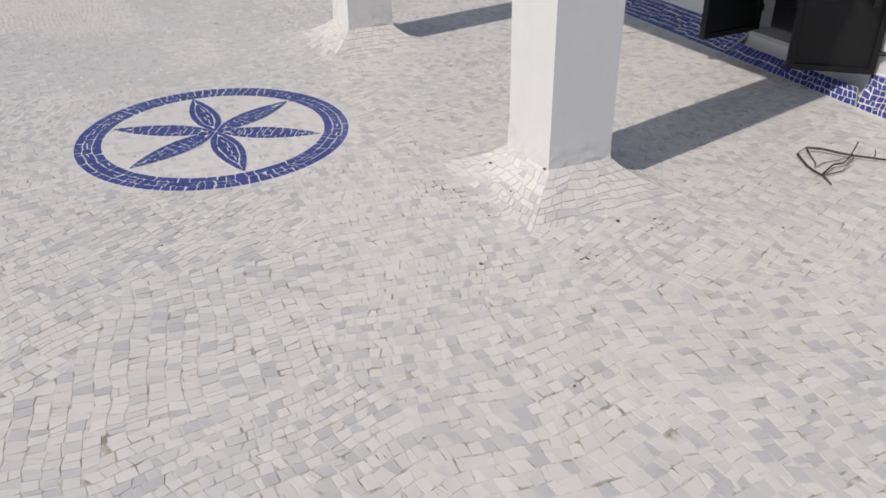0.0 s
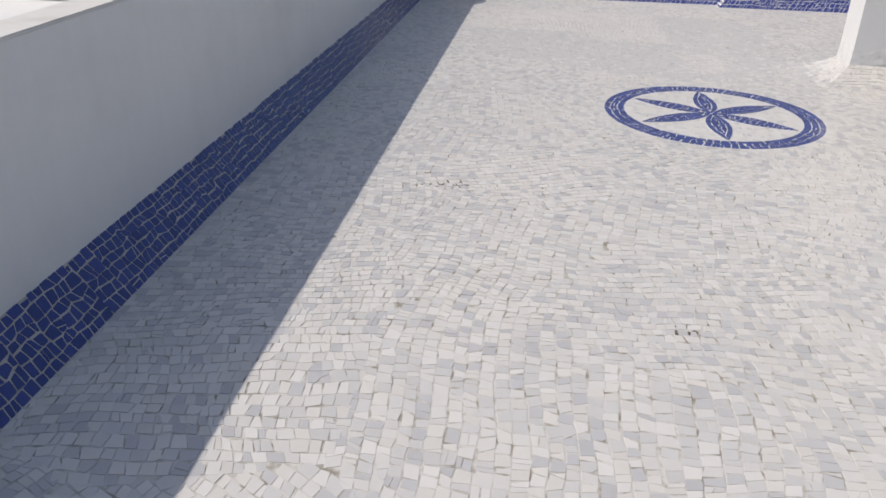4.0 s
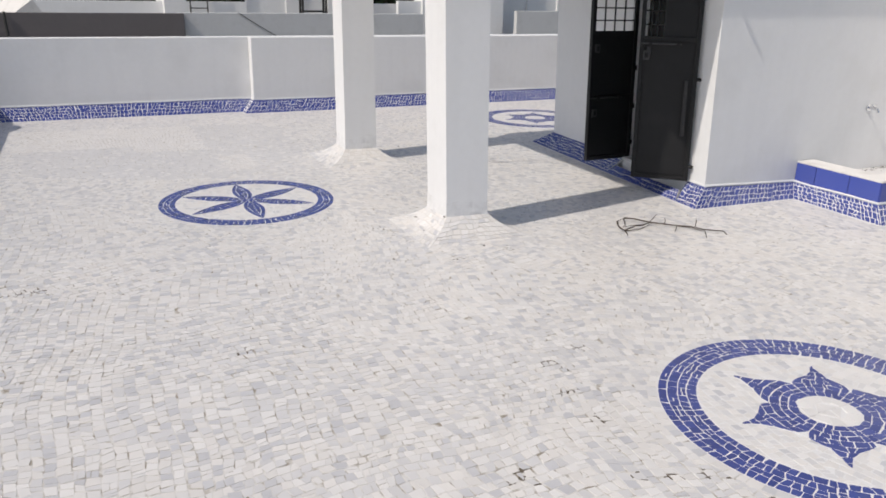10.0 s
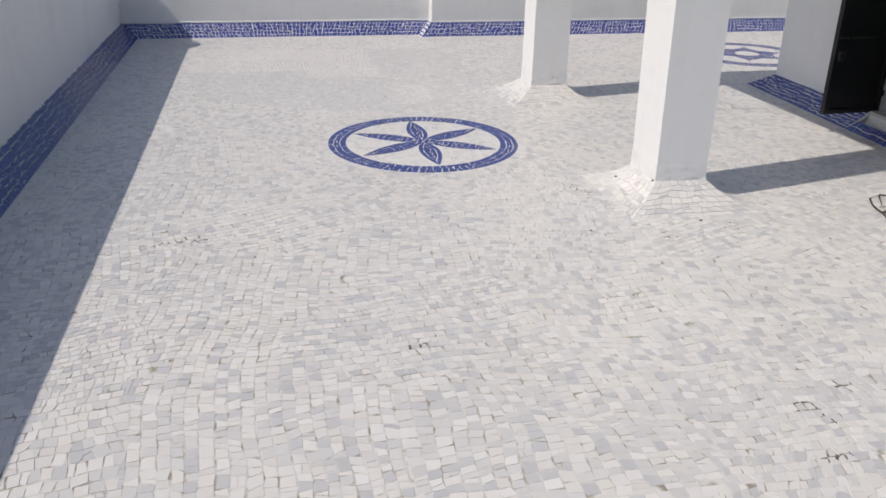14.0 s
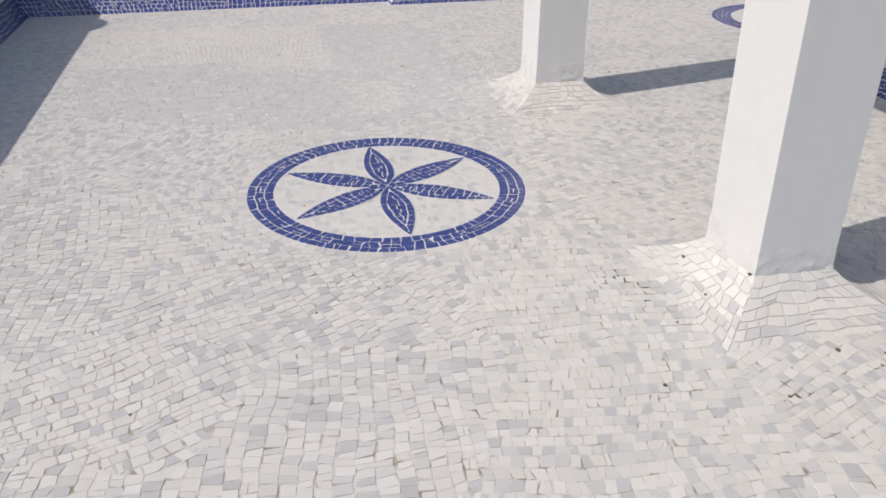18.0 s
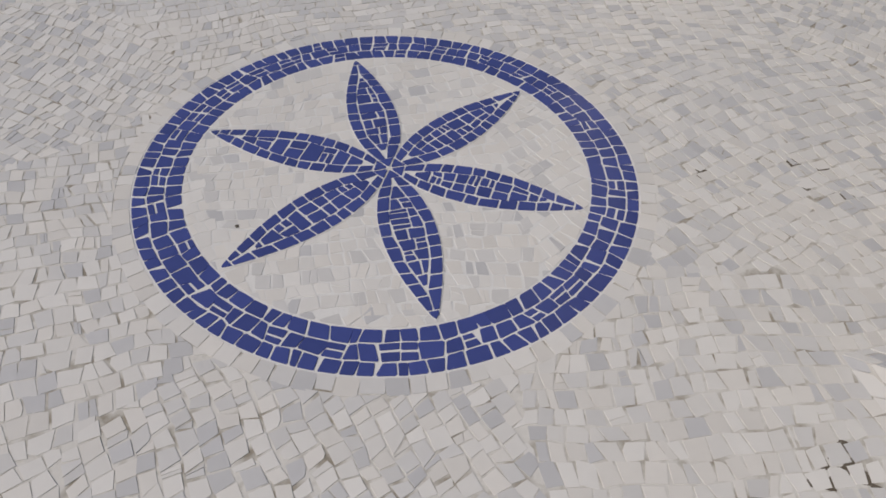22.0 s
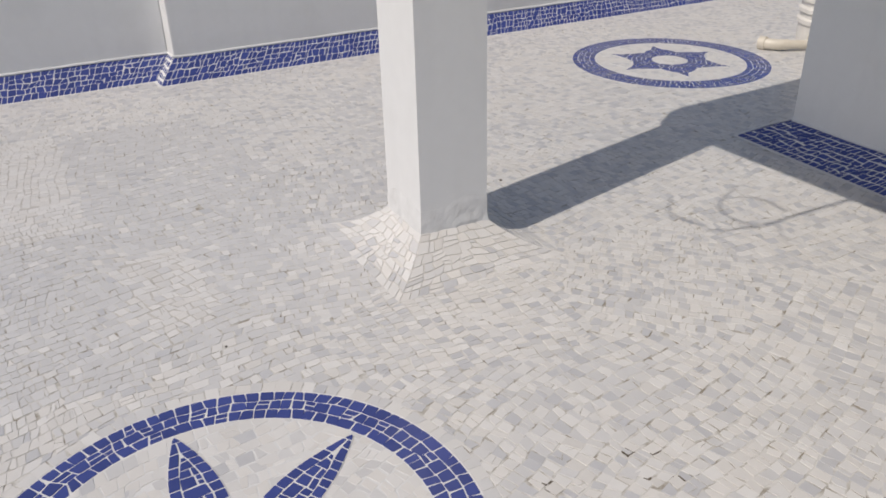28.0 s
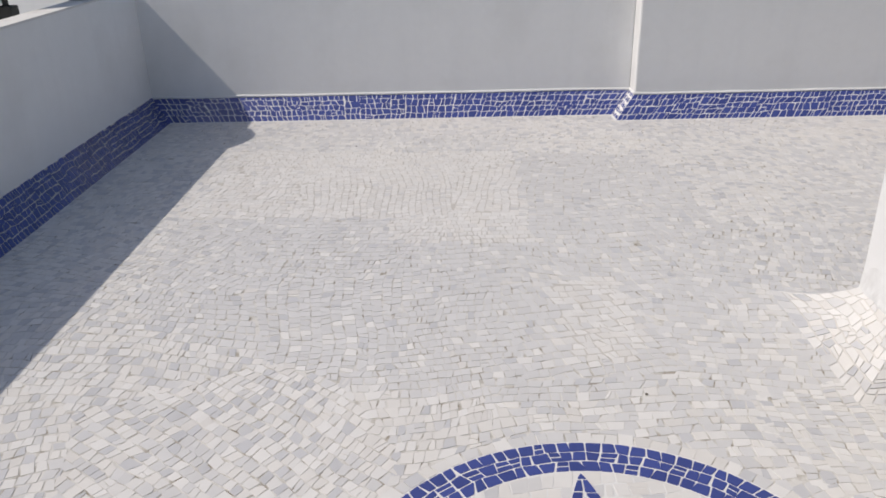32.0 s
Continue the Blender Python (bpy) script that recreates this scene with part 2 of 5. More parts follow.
def tube(bm, points, radius, sides=8, taper=None):
    """A round bar along a line of points."""
    pts = [Vector(p) for p in points]
    rings = []
    for i, p in enumerate(pts):
        d = (pts[min(i + 1, len(pts) - 1)] - pts[max(i - 1, 0)]).normalized()
        side = d.cross(Vector((0, 0, 1)))
        if side.length < 0.05:
            side = d.cross(Vector((1, 0, 0)))
        side.normalize()
        up = side.cross(d)
        r = radius if taper is None else radius + (taper - radius) * i / (len(pts) - 1)
        rings.append([bm.verts.new(p + r * (math.cos(a) * side + math.sin(a) * up)) for a in (2 * math.pi * k / sides for k in range(sides))])
    for a, b in zip(rings, rings[1:]):
        for k in range(sides):
            bm.faces.new((a[k], a[(k + 1) % sides], b[(k + 1) % sides], b[k]))
    bm.faces.new(rings[0][::-1])
    bm.faces.new(rings[-1])
    return bm


def empty(name, loc=(0, 0, 0), **tags):
    ob = new(name)
    ob.location = loc
    ob.empty_display_size = 0.1
    return tagged(ob, **tags)


def bezier(p, q, r, s, k=12):
    p, q, r, s = map(Vector, (p, q, r, s))
    return [(1 - t) ** 3 * p + 3 * (1 - t) ** 2 * t * q + 3 * (1 - t) * t * t * r + t ** 3 * s for t in (i / k for i in range(k + 1))]


rng = random.Random(7)


# ---- mosaic ----
def clip(poly, nx, ny, d):
    """The part of a plan polygon on the side nx*x + ny*y >= d."""
    out = []
    for i, p in enumerate(poly):
        q = poly[(i + 1) % len(poly)]
        a, b = nx * p[0] + ny * p[1] - d, nx * q[0] + ny * q[1] - d
        if a >= 0:
            out.append(p)
        if (a >= 0) != (b >= 0):
            t = a / (a - b)
            out.append((p[0] + t * (q[0] - p[0]), p[1] + t * (q[1] - p[1])))
    return out


def area(poly):
    return 0.5 * abs(sum(p[0] * q[1] - q[0] * p[1] for p, q in zip(poly, poly[1:] + poly[:1])))


def chipped(pts, most):
    """A polygon with its corners knocked off, each by its own small amount."""
    if most <= 0:
        return pts
    out = []
    for i, p in enumerate(pts):
        before, after = Vector(pts[i - 1]), Vector(pts[(i + 1) % len(pts)])
        p = Vector(p)
        out += [p.lerp(before, rng.uniform(0.03, most)), p.lerp(after, rng.uniform(0.03, most))]
    return out


class Mosaic:
    """Collects tiles, each a small slab with its own edges, and links them as parts or joined."""

    def __init__(self, thick=0.004, chip=0.0):
        self.tiles, self.thick, self.proud, self.chip = [], thick, 0.0018, chip

    def flat(self, poly, mat, z=0.0, tilt=0.0003):
        if self.chip:
            poly = [(p.x, p.y) for p in chipped([Vector((*p, 0)) for p in poly], self.chip)]
        cx = sum(p[0] for p in poly) / len(poly)
        cy = sum(p[1] for p in poly) / len(poly)
        ax, ay, dz = rng.gauss(0, 0.012), rng.gauss(0, 0.012), rng.uniform(-tilt, tilt)
        k = 0.98
        top = [(cx + k * (x - cx), cy + k * (y - cy), z + dz + ax * (x - cx) + ay * (y - cy)) for x, y in poly]
        low = [(x, y, z - self.thick) for x, y in poly]
        self.tiles.append((top, low, mat))

    def solid(self, quad, normal, mat, lift=0.0):
        """A tile on a sloping bed: its corners lie in the bed, and it stands proud along the normal."""
        n = Vector(normal).normalized()
        pts = chipped([Vector(p) for p in quad], self.chip)
        c = sum(pts, Vector()) / len(pts)
        h = self.proud + lift + rng.uniform(-0.25, 0.25) * self.proud
        top = [tuple(c + 0.95 * (p - c) + h * n) for p in pts]
        self.tiles.append((top, [tuple(p - 0.002 * n) for p in pts], mat))

    def link(self, name, mats, parent, singles=0, first=None, piece="tile"):
        """Tiles for which first() holds, up to `singles`, become parts; the rest is one joined mesh."""
        one, rest = [], []
        for t in self.tiles:
            c = t[0][0]
            (one if len(one) < singles and (first is None or first(*c)) else rest).append(t)
        for top, low, mat in one:
            k = len(top)
            faces = [tuple(range(k))] + [(i, k + i, k + (i + 1) % k, (i + 1) % k) for i in range(k)]
            mesh_object(piece, top + low, faces, mats[mat], parent)
        if rest:
            v, f, idx = [], [], []
            for top, low, mat in rest:
                b, k = len(v), len(top)
                v += top
                v += low
                f.append(tuple(range(b, b + k)))
                f += [(b + i, b + k + i, b + k + (i + 1) % k, b + (i + 1) % k) for i in range(k)]
                idx += [mat] * (k + 1)
            ob = mesh_object(name, v, f, None, parent, mats=mats, idx=idx)
            tagged(ob, kind="stuff")
            return ob


def ccw(poly):
    s = sum(p[0] * q[1] - q[0] * p[1] for p, q in zip(poly, poly[1:] + poly[:1]))
    return poly if s > 0 else poly[::-1]


def pick(weights):
    return rng.choices(range(4), weights)[0]


def strip(mosaic, foot0, foot1, top0, top1, rows, size, mat, gap=0.006, ragged=0.0, wild=1.0, cracks=0.05, cross=1.0):
    """Tiles over a sloping strip, from its foot line to its top line, in uneven, wandering courses."""
    f0, f1, t0, t1 = map(Vector, (foot0, foot1, top0, top1))
    n = (f1 - f0).cross(t0 - f0)
    if n.z < 0:
        n = -n
    length, wide = (f1 - f0).length, (t0 - f0).length
    if length < 0.02:
        return
    key = rng.uniform(0, 90)

    def at(u, v):
        """From metres along and across to the bed, with a wandering shift that fades out at the edges."""
        k = wild * min(1.0, 4 * v * (wide - v) / wide ** 2 * 1.4)
        d = noise.noise_vector((u * 13, v * 15, key))
        d2 = noise.noise_vector((u * 34, v * 36, key + 7))
        e = min(1.0, u / 0.05, (length - u) / 0.05) * k
        uu, vv = u + 0.010 * e * d.x + 0.008 * e * d2.x, v + 0.008 * k * d.y + 0.008 * k * d2.y
        uu, vv = min(max(uu / length, 0), 1), min(max(vv / wide, 0), 1 + ragged)
        return (f0.lerp(f1, uu)).lerp(t0.lerp(t1, uu), vv)
    g = gap / 2
    gu = g * cross
    mix = lambda p, q, s: (p[0] + s * (q[0] - p[0]), p[1] + s * (q[1] - p[1]))
    start = 0.0
    while start < length - 0.004:
        # a stretch with its own courses
        end = start + (rng.uniform(0.10, 0.26) if rows > 2 else length)
        if length - end < 0.09:
            end = length
        n_rows = max(1, rows + (rng.choice((-1, -1, 0, 0, 0)) if rows > 2 else 0))
        cuts = [0.0]
        for i in range(n_rows):
            cuts.append(cuts[-1] + rng.uniform(0.82, 1.18))
        cuts = [wide * c / cuts[-1] for c in cuts]
        for r in range(n_rows):
            u, lean0 = start, 0.0
            while u < end - 0.004:
                w = min(size * rng.uniform(0.7, 1.35), end - u)
                if end - u - w < size * 0.45:
                    w = end - u
                last = u + w > end - 1e-6
                lean1 = 0.0 if last else rng.gauss(0, 0.13) * size
                v0, v1 = cuts[r], cuts[r + 1]
                if ragged and r == n_rows - 1:
                    v1 += wide * rng.uniform(-ragged, ragged)
                quad = [(u + gu, v0 + g), (u + w - gu, v0 + g), (u + w - gu + lean1, v1 - g), (u + gu + lean0, v1 - g)]
                quads = [quad]
                if rng.random() < cracks and w > size * 0.7:
                    m, h = rng.uniform(0.35, 0.65), 0.11
                    m2 = min(max(m + rng.uniform(-0.25, 0.25), 0.2), 0.8)
                    if rng.random() < 0.5:
                        quads = [[quad[0], quad[1], mix(quad[1], quad[2], m - h / 2), mix(quad[0], quad[3], m2 - h / 2)],
                                 [mix(quad[0], quad[3], m2 + h / 2), mix(quad[1], quad[2], m + h / 2), quad[2], quad[3]]]
                    else:
                        quads = [[quad[0], mix(quad[0], quad[1], m - h / 2), mix(quad[3], quad[2], m2 - h / 2), quad[3]],
                                 [mix(quad[0], quad[1], m + h / 2), quad[1], quad[2], mix(quad[3], quad[2], m2 + h / 2)]]
                for q in quads:
                    mosaic.solid([at(*p) for p in q], n, mat() if callable(mat) else mat)
                lean0 = lean1
                u += w
        start = end


def ring(mosaic, cx, cy, r0, r1, rows, size, mat, z=0.0, gap=0.0045, wild=0.0, uneven=0.0):
    """Courses of wedge tiles between two radii, wandering a little where wild."""
    key = rng.uniform(0, 50)

    def at(r, th):
        x, y = r * math.cos(th), r * math.sin(th)
        d = noise.noise_vector((x * 24, y * 24, key))
        k = wild * min(1.0, max(0.0, 5.5 * (r - r0) * (r1 - r) / (r1 - r0) ** 2)) * 0.55
        r += 0.013 * k * d.x
        th += 0.016 * wild * d.y / r
        return (cx + r * math.cos(th), cy + r * math.sin(th))
    start, stop = 0.0, 2 * math.pi
    while start < stop - 1e-6:
        end = stop if not wild else start + rng.uniform(0.12, 0.34) / r1
        if stop - end < 0.2:
            end = stop
        n_rows = rows
        cut = [0.0]
        for i in range(n_rows):
            cut.append(cut[-1] + (rng.uniform(0.88, 1.12) if wild else 1.0))
        cut = [r0 + (r1 - r0) * c / cut[-1] for c in cut]
        for i in range(n_rows):
            a, b = cut[i], cut[i + 1]
            mid = (a + b) / 2
            count = max(1, round((end - start) * mid / size))
            ws = [rng.uniform(0.75, 1.3) for _ in range(count)]
            tot, th = sum(ws), start
            for k, w in enumerate(ws):
                d = (end - start) * w / tot
                g = gap / 2 / mid
                ja, jb = rng.gauss(0, 0.07) * d, rng.gauss(0, 0.07) * d
                b = cut[i + 1] + rng.uniform(-uneven, uneven)
                pts = [(a + gap / 2, th + g + ja), (b - gap / 2, th + g), (b - gap / 2, th + d - g), (a + gap / 2, th + d - g + jb)]
                poly = [at(*p) for p in pts]
                polys = [poly]
                if wild and rng.random() < (0.24 if 0 < i < n_rows - 1 else 0.05):
                    s = rng.uniform(0.4, 0.6)
                    p, q, r_, s_ = poly
                    lerp = lambda u, v, f: (u[0] + f * (v[0] - u[0]), u[1] + f * (v[1] - u[1]))
                    polys = [[p, lerp(p, q, s - 0.07), lerp(s_, r_, s - 0.07), s_], [lerp(p, q, s + 0.07), q, r_, lerp(s_, r_, s + 0.07)]]
                for p in polys:
                    mosaic.flat(ccw(p), mat() if callable(mat) else mat, z)
                th += d
        start = end


# ---- plan ----
LEFT_X, FAR_Y, FAR_Y2, STEP_X = -1.187, 8.431, 8.270, 2.315
TOP = 0.92
FOOT = 0.15
FLOWER, STAR, STAR_FAR = (1.357, 3.957), (2.832, -0.006), (5.552, 6.690)
RING_IN, RING_OUT = 0.522, 0.645
SPOTS = [(-0.20, 2.50, 0.020), (-0.10, 2.55, 0.025), (-0.02, 2.55, 0.018), (2.06, 2.90, 0.018), (2.08, 2.82, 0.020), (2.09, 2.74, 0.018), (2.43, 3.74, 0.030), (2.45, 3.63, 0.030), (2.25, 0.86, 0.028), (2.03, 0.79, 0.028), (1.96, 0.52, 0.028), (1.47, 0.12, 0.028), (1.52, 0.07, 0.028), (1.87, -0.04, 0.028), (1.96, -0.10, 0.028), (2.08, -0.14, 0.028), (2.14, -0.35, 0.028), (2.23, -0.41, 0.028), (1.93, 0.31, 0.028), (0.84, 1.44, 0.028), (-0.10, 2.50, 0.028), (-0.00, 2.53, 0.028), (2.02, 2.93, 0.028), (2.06, 2.81, 0.028), (2.02, 2.92, 0.028), (2.25, 0.84, 0.028), (2.05, 0.74, 0.028), (1.98, 0.79, 0.028), (0.84, 1.39, 0.028), (1.18, 1.65, 0.020), (2.64, 2.24, 0.020), (2.29, 2.15, 0.020), (2.24, 2.16, 0.020), (2.17, 3.76, 0.018)]          # where soil has packed into open joints
COURSE = 0.046                                              # the white course laid round each medallion
P1 = [(2.400, 2.637), (2.690, 2.616), (2.712, 2.918), (2.398, 2.936)]   # plan corners, near left first
P2 = [(2.472, 4.995), (2.764, 4.970), (2.778, 5.275), (2.484, 5.300)]
B0, B1 = Vector((4.597, 2.618)), Vector((4.790, 5.060))     # the ends of the stairhead's door wall
BDIR = (B1 - B0).normalized()
BOUT = Vector((-BDIR.y, BDIR.x))                            # out of the door wall, towards the terrace
SLAB_Z = 2.47

# ---- large structure ----
floor = part("floor", box(bmesh.new(), -1.45, 12.0, -4.4, 8.62, -0.30, -0.0006), M_GROUT)
tagged(floor, "roof terrace floor paved in broken white and grey tiles", "floor", kind="structure")


def wall(name, boxes, label, bevel=0.012, mat=M_PAINT):
    bm = bmesh.new()
    for b in boxes:
        box(bm, *b, bevel=bevel)
    return tagged(part(name, bm, mat), label, "wall", kind="structure")


def falling(y):
    """The height of the west parapet, which falls a little towards the south."""
    return TOP - 0.0062 * (FAR_Y - y)


def long_wall(x0, x1, y0, y1, low, high):
    bm = bmesh.new()
    ends = []
    for y in (y0, y1):
        ends.append([bm.verts.new(p) for p in ((x0, y, low(y)), (x1, y, low(y)), (x1, y, high(y)), (x0, y, high(y)))])
    for i in range(4):
        bm.faces.new((ends[0][i], ends[0][(i + 1) % 4], ends[1][(i + 1) % 4], ends[1][i]))
    bm.faces.new(ends[0][::-1])
    bm.faces.new(ends[1])
    return bm


west = tagged(part("wall_west", long_wall(LEFT_X - 0.15, LEFT_X, -4.4, FAR_Y - 0.001, lambda y: -0.3, lambda y: falling(y) - 0.012), M_PAINT), "white painted parapet wall with weathered coping", "wall", kind="structure")
bm = long_wall(LEFT_X - 0.152, LEFT_X + 0.002, -4.4, FAR_Y - 0.002, lambda y: falling(y) - 0.0118, falling)
bmesh.ops.bevel(bm, geom=list(bm.edges), offset=0.004, segments=2, affect='EDGES')
part("coping", bm, M_COPING, west, "weathered white coping")
wall("wall_north", [(-9.0, STEP_X, FAR_Y, FAR_Y + 0.16, -0.3, TOP)], "white painted parapet wall with small dents")
wall("wall_north_step", [(STEP_X, 12.0, FAR_Y2, FAR_Y2 + 0.32, -0.3, TOP + 0.002)], "white painted parapet wall stepping forward")
wall("wall_south", [(-1.34, 12.0, -4.55, -4.4, -0.3, TOP)], "white painted parapet wall behind the terrace")
wall("wall_east", [(12.0, 12.15, -4.55, 8.6, -0.3, TOP)], "white painted parapet wall closing the terrace")

# the stairhead: door wall with an opening, front wall, back wall, roof slab on two pillars
def along(s, off=0.0):
    p = B0 + BDIR * s + BOUT * off
    return (p.x, p.y)


LEN = (B1 - B0).length
D0, D1 = 0.215, 1.130                                     # the doorway along the door wall
SILL, HEAD = 0.13, 2.10
bm = bmesh.new()
T = -0.16
prism(bm, [along(0), (B0.x + 0.16, B0.y), along(D0, T), along(D0)], -0.3, SLAB_Z)
prism(bm, [along(D1), along(D1, T), along(LEN, T), along(LEN)], -0.3, SLAB_Z)
prism(bm, [along(D0), along(D0, T), along(D1, T), along(D1)], HEAD, SLAB_Z)
prism(bm, [along(D0, 0.0), along(D0, T), along(D1, T), along(D1, 0.0)], -0.3, SILL)
stair_west = tagged(part("wall_stairhead_west", bm, M_PAINT), "white painted stairhead wall with a gated doorway", "wall", kind="structure")
bm = bmesh.new()
prism(bm, [(B0.x + 0.1602, B0.y), (9.0, B0.y), (9.0, B0.y + 0.16), (B0.x + 0.1802, B0.y + 0.16)], -0.3, SLAB_Z)
stair_south = tagged(part("wall_stairhead_south", bm, M_PAINT), "white painted stairhead wall with a tap", "wall", kind="structure")
bm = bmesh.new()
prism(bm, [(B1.x + 0.158, B1.y - 0.16), (9.0, B1.y - 0.16), (9.0, B1.y), (B1.x + 0.162, B1.y)], -0.3, SLAB_Z)
stair_north = tagged(part("wall_stairhead_north", bm, M_PAINT), "white painted stairhead wall", "wall", kind="structure")
bm = box(bmesh.new(), 8.84, 9.0, B0.y + 0.16, B1.y - 0.16, -0.3, SLAB_Z)
tagged(part("wall_stairhead_east", bm, M_PAINT), "white painted stairhead wall", "wall", kind="structure")
bm = box(bmesh.new(), 6.80, 6.96, 1.2, B0.y - 0.002, -0.1, SLAB_Z - 0.001, bevel=0.008)
tap_side = tagged(part("wall_tap_side", bm, M_PAINT), "white painted return wall beside the tap", "wall", kind="structure")
# unseen slab, known by its shadow; its grey is chosen to cut porch bounce
bm = prism(bmesh.new(), [(2.35, 2.62), (2.85, 2.62), (2.85, 2.454), (9.1, 2.454), (9.1, 5.445), (2.64, 5.445), (2.41, 5.31)], SLAB_Z, SLAB_Z + 0.15)
tagged(part("ceiling", bm, M_ROOF), "grey roof slab over the stairhead and porch", "ceiling", kind="structure")
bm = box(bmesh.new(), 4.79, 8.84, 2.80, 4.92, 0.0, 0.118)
tagged(part("floor_stairwell", bm, M_INSIDE), "grey stairwell landing floor", "floor", kind="structure")
bm = prism(bmesh.new(), [along(D0 + 0.003, 0.03), along(D0 + 0.003, T), along(D1 - 0.003, T), along(D1 - 0.003, 0.03)], SILL, SILL + 0.022)
tagged(part("door_sill", bm, M_CEMENT), "pale cement door sill", "sill", kind="structure")


def pillar(corners, lean_by, label):
    """A square shaft that leans a little, with a trowelled collar and a flared mosaic foot."""
    cx = sum(p[0] for p in corners) / 4
    cy = sum(p[1] for p in corners) / 4
    thing = empty("pillar", (cx, cy, 0), label=label, category="pillar", group="porch pillars", kind="structure")
    cs = [(x - cx, y - cy) for x, y in corners]

    def at(i, z, d=0.0):
        x, y = cs[i % 4]
        lean = -lean_by[i % 4] * z
        sx, sy = ((-1, -1), (1, -1), (1, 1), (-1, 1))[i % 4]
        return Vector((x + lean + sx * d, y + sy * d, z))
    bm = bmesh.new()
    levels = [-0.05 + (SLAB_Z + 0.049) * k / 12 for k in range(13)]
    rows = [[bm.verts.new(at(i, z)) for i in range(4)] for z in levels]
    for p, q in zip(rows, rows[1:]):
        for i in range(4):
            bm.faces.new((p[i], p[(i + 1) % 4], q[(i + 1) % 4], q[i]))
    bm.faces.new(rows[0][::-1])
    bm.faces.new(rows[-1])
    ups = [e_ for e_ in bm.edges if abs(e_.verts[0].co.z - e_.verts[1].co.z) > 0.05]
    bmesh.ops.bevel(bm, geom=ups, offset=0.007, segments=2, affect='EDGES', profile=0.6)
    part("shaft", bm, M_PAINT, thing)
    # the collar: lumpy plaster, feathered out upwards
    bm = bmesh.new()
    rings = []
    for j in range(9):
        row = []
        for i in range(4):
            for s in range(14):
                p = at(i, 0).lerp(at(i + 1, 0), s / 14)
                high = 0.225 + 0.07 * noise.noise((p.x * 7 + cx * 7, p.y * 7 + cy * 5, 3.0))
                z = 0.02 + (high - 0.02) * j / 8
                lump = 0.0045 * noise.noise((p.x * 16, p.y * 16, z * 34)) + 0.003 * noise.noise((p.x * 45, p.y * 45, z * 70))
                d = (0.0048 + lump) * (1 - (j / 8) ** 2) + 0.0006 - (0.0012 if j == 8 else 0.0)
                row.append(bm.verts.new(at(i, z, d).lerp(at(i + 1, z, d), s / 14)))
        rings.append(row)
    for p, q in zip(rings, rings[1:]):
        m = len(p)
        for i in range(m):
            bm.faces.new((p[i], p[(i + 1) % m], q[(i + 1) % m], q[i]))
    part("collar", bm, M_PAINT_OLD, thing, "patched cement collar")
    # the flared foot
    prof = [(0.000, 0.125), (0.029, 0.097), (0.060, 0.071), (0.094, 0.048), (0.132, 0.028), (0.178, 0.012), (0.230, -0.0002)]
    bm = bmesh.new()
    rows = [[bm.verts.new(at(i, 0, d) * Vector((1, 1, 0)) + Vector((0, 0, z - 0.003))) for i in range(4)] for d, z in prof]
    for p, q in zip(rows, rows[1:]):
        for i in range(4):
            bm.faces.new((p[i], q[i], q[(i + 1) % 4], p[(i + 1) % 4]))
    bm.faces.new(rows[0])
    bm.faces.new(rows[-1][::-1])
    sk = part("skirt", bm, M_GROUT_SKIRT, thing, "flared skirt of broken white tiles")
    mo = Mosaic(chip=0.16)
    mo.proud = 0.0005
    flare = prof[::-1]
    ends = [0.0]
    for (d0, z0), (d1, z1) in zip(flare, flare[1:]):
        ends.append(ends[-1] + math.hypot(d1 - d0, z1 - z0))
    rise = ends[-1]
    for i in range(4):
        key = rng.uniform(0, 70)

        def bed(u, v, i=i):
            """The place on one side of the foot: along it from 0 to 1, and up its hollow flare in metres."""
            v = min(max(v, 0.0), rise - 1e-6)
            k = next(j for j in range(len(ends) - 1) if v < ends[j + 1])
            f = (v - ends[k]) / (ends[k + 1] - ends[k])
            (d0, z0), (d1, z1) = flare[k], flare[k + 1]
            d, z = d0 + f * (d1 - d0), z0 + f * (z1 - z0)
            return at(i, 0, d).lerp(at(i + 1, 0, d), u) + Vector((0, 0, z))

        def bent(u, v):
            long = (bed(1, v) - bed(0, v)).length
            n = noise.noise_vector((u * long * 17, v * 17, key))
            m = noise.noise_vector((u * long * 6, v * 6, key + 9))
            e, h = min(1.0, 5 * u, 5 * (1 - u)), min(1.0, v / 0.03, (rise - v) / 0.03)
            return bed(min(max(u + e * (0.022 * n.x + 0.02 * m.x) / long, 0), 1), v + h * (0.016 * n.y + 0.020 * m.y))
        cuts = [0.0]
        for r in range(7):
            cuts.append(cuts[-1] + rng.uniform(0.85, 1.15))
        cuts = [rise * c / cuts[-1] for c in cuts]
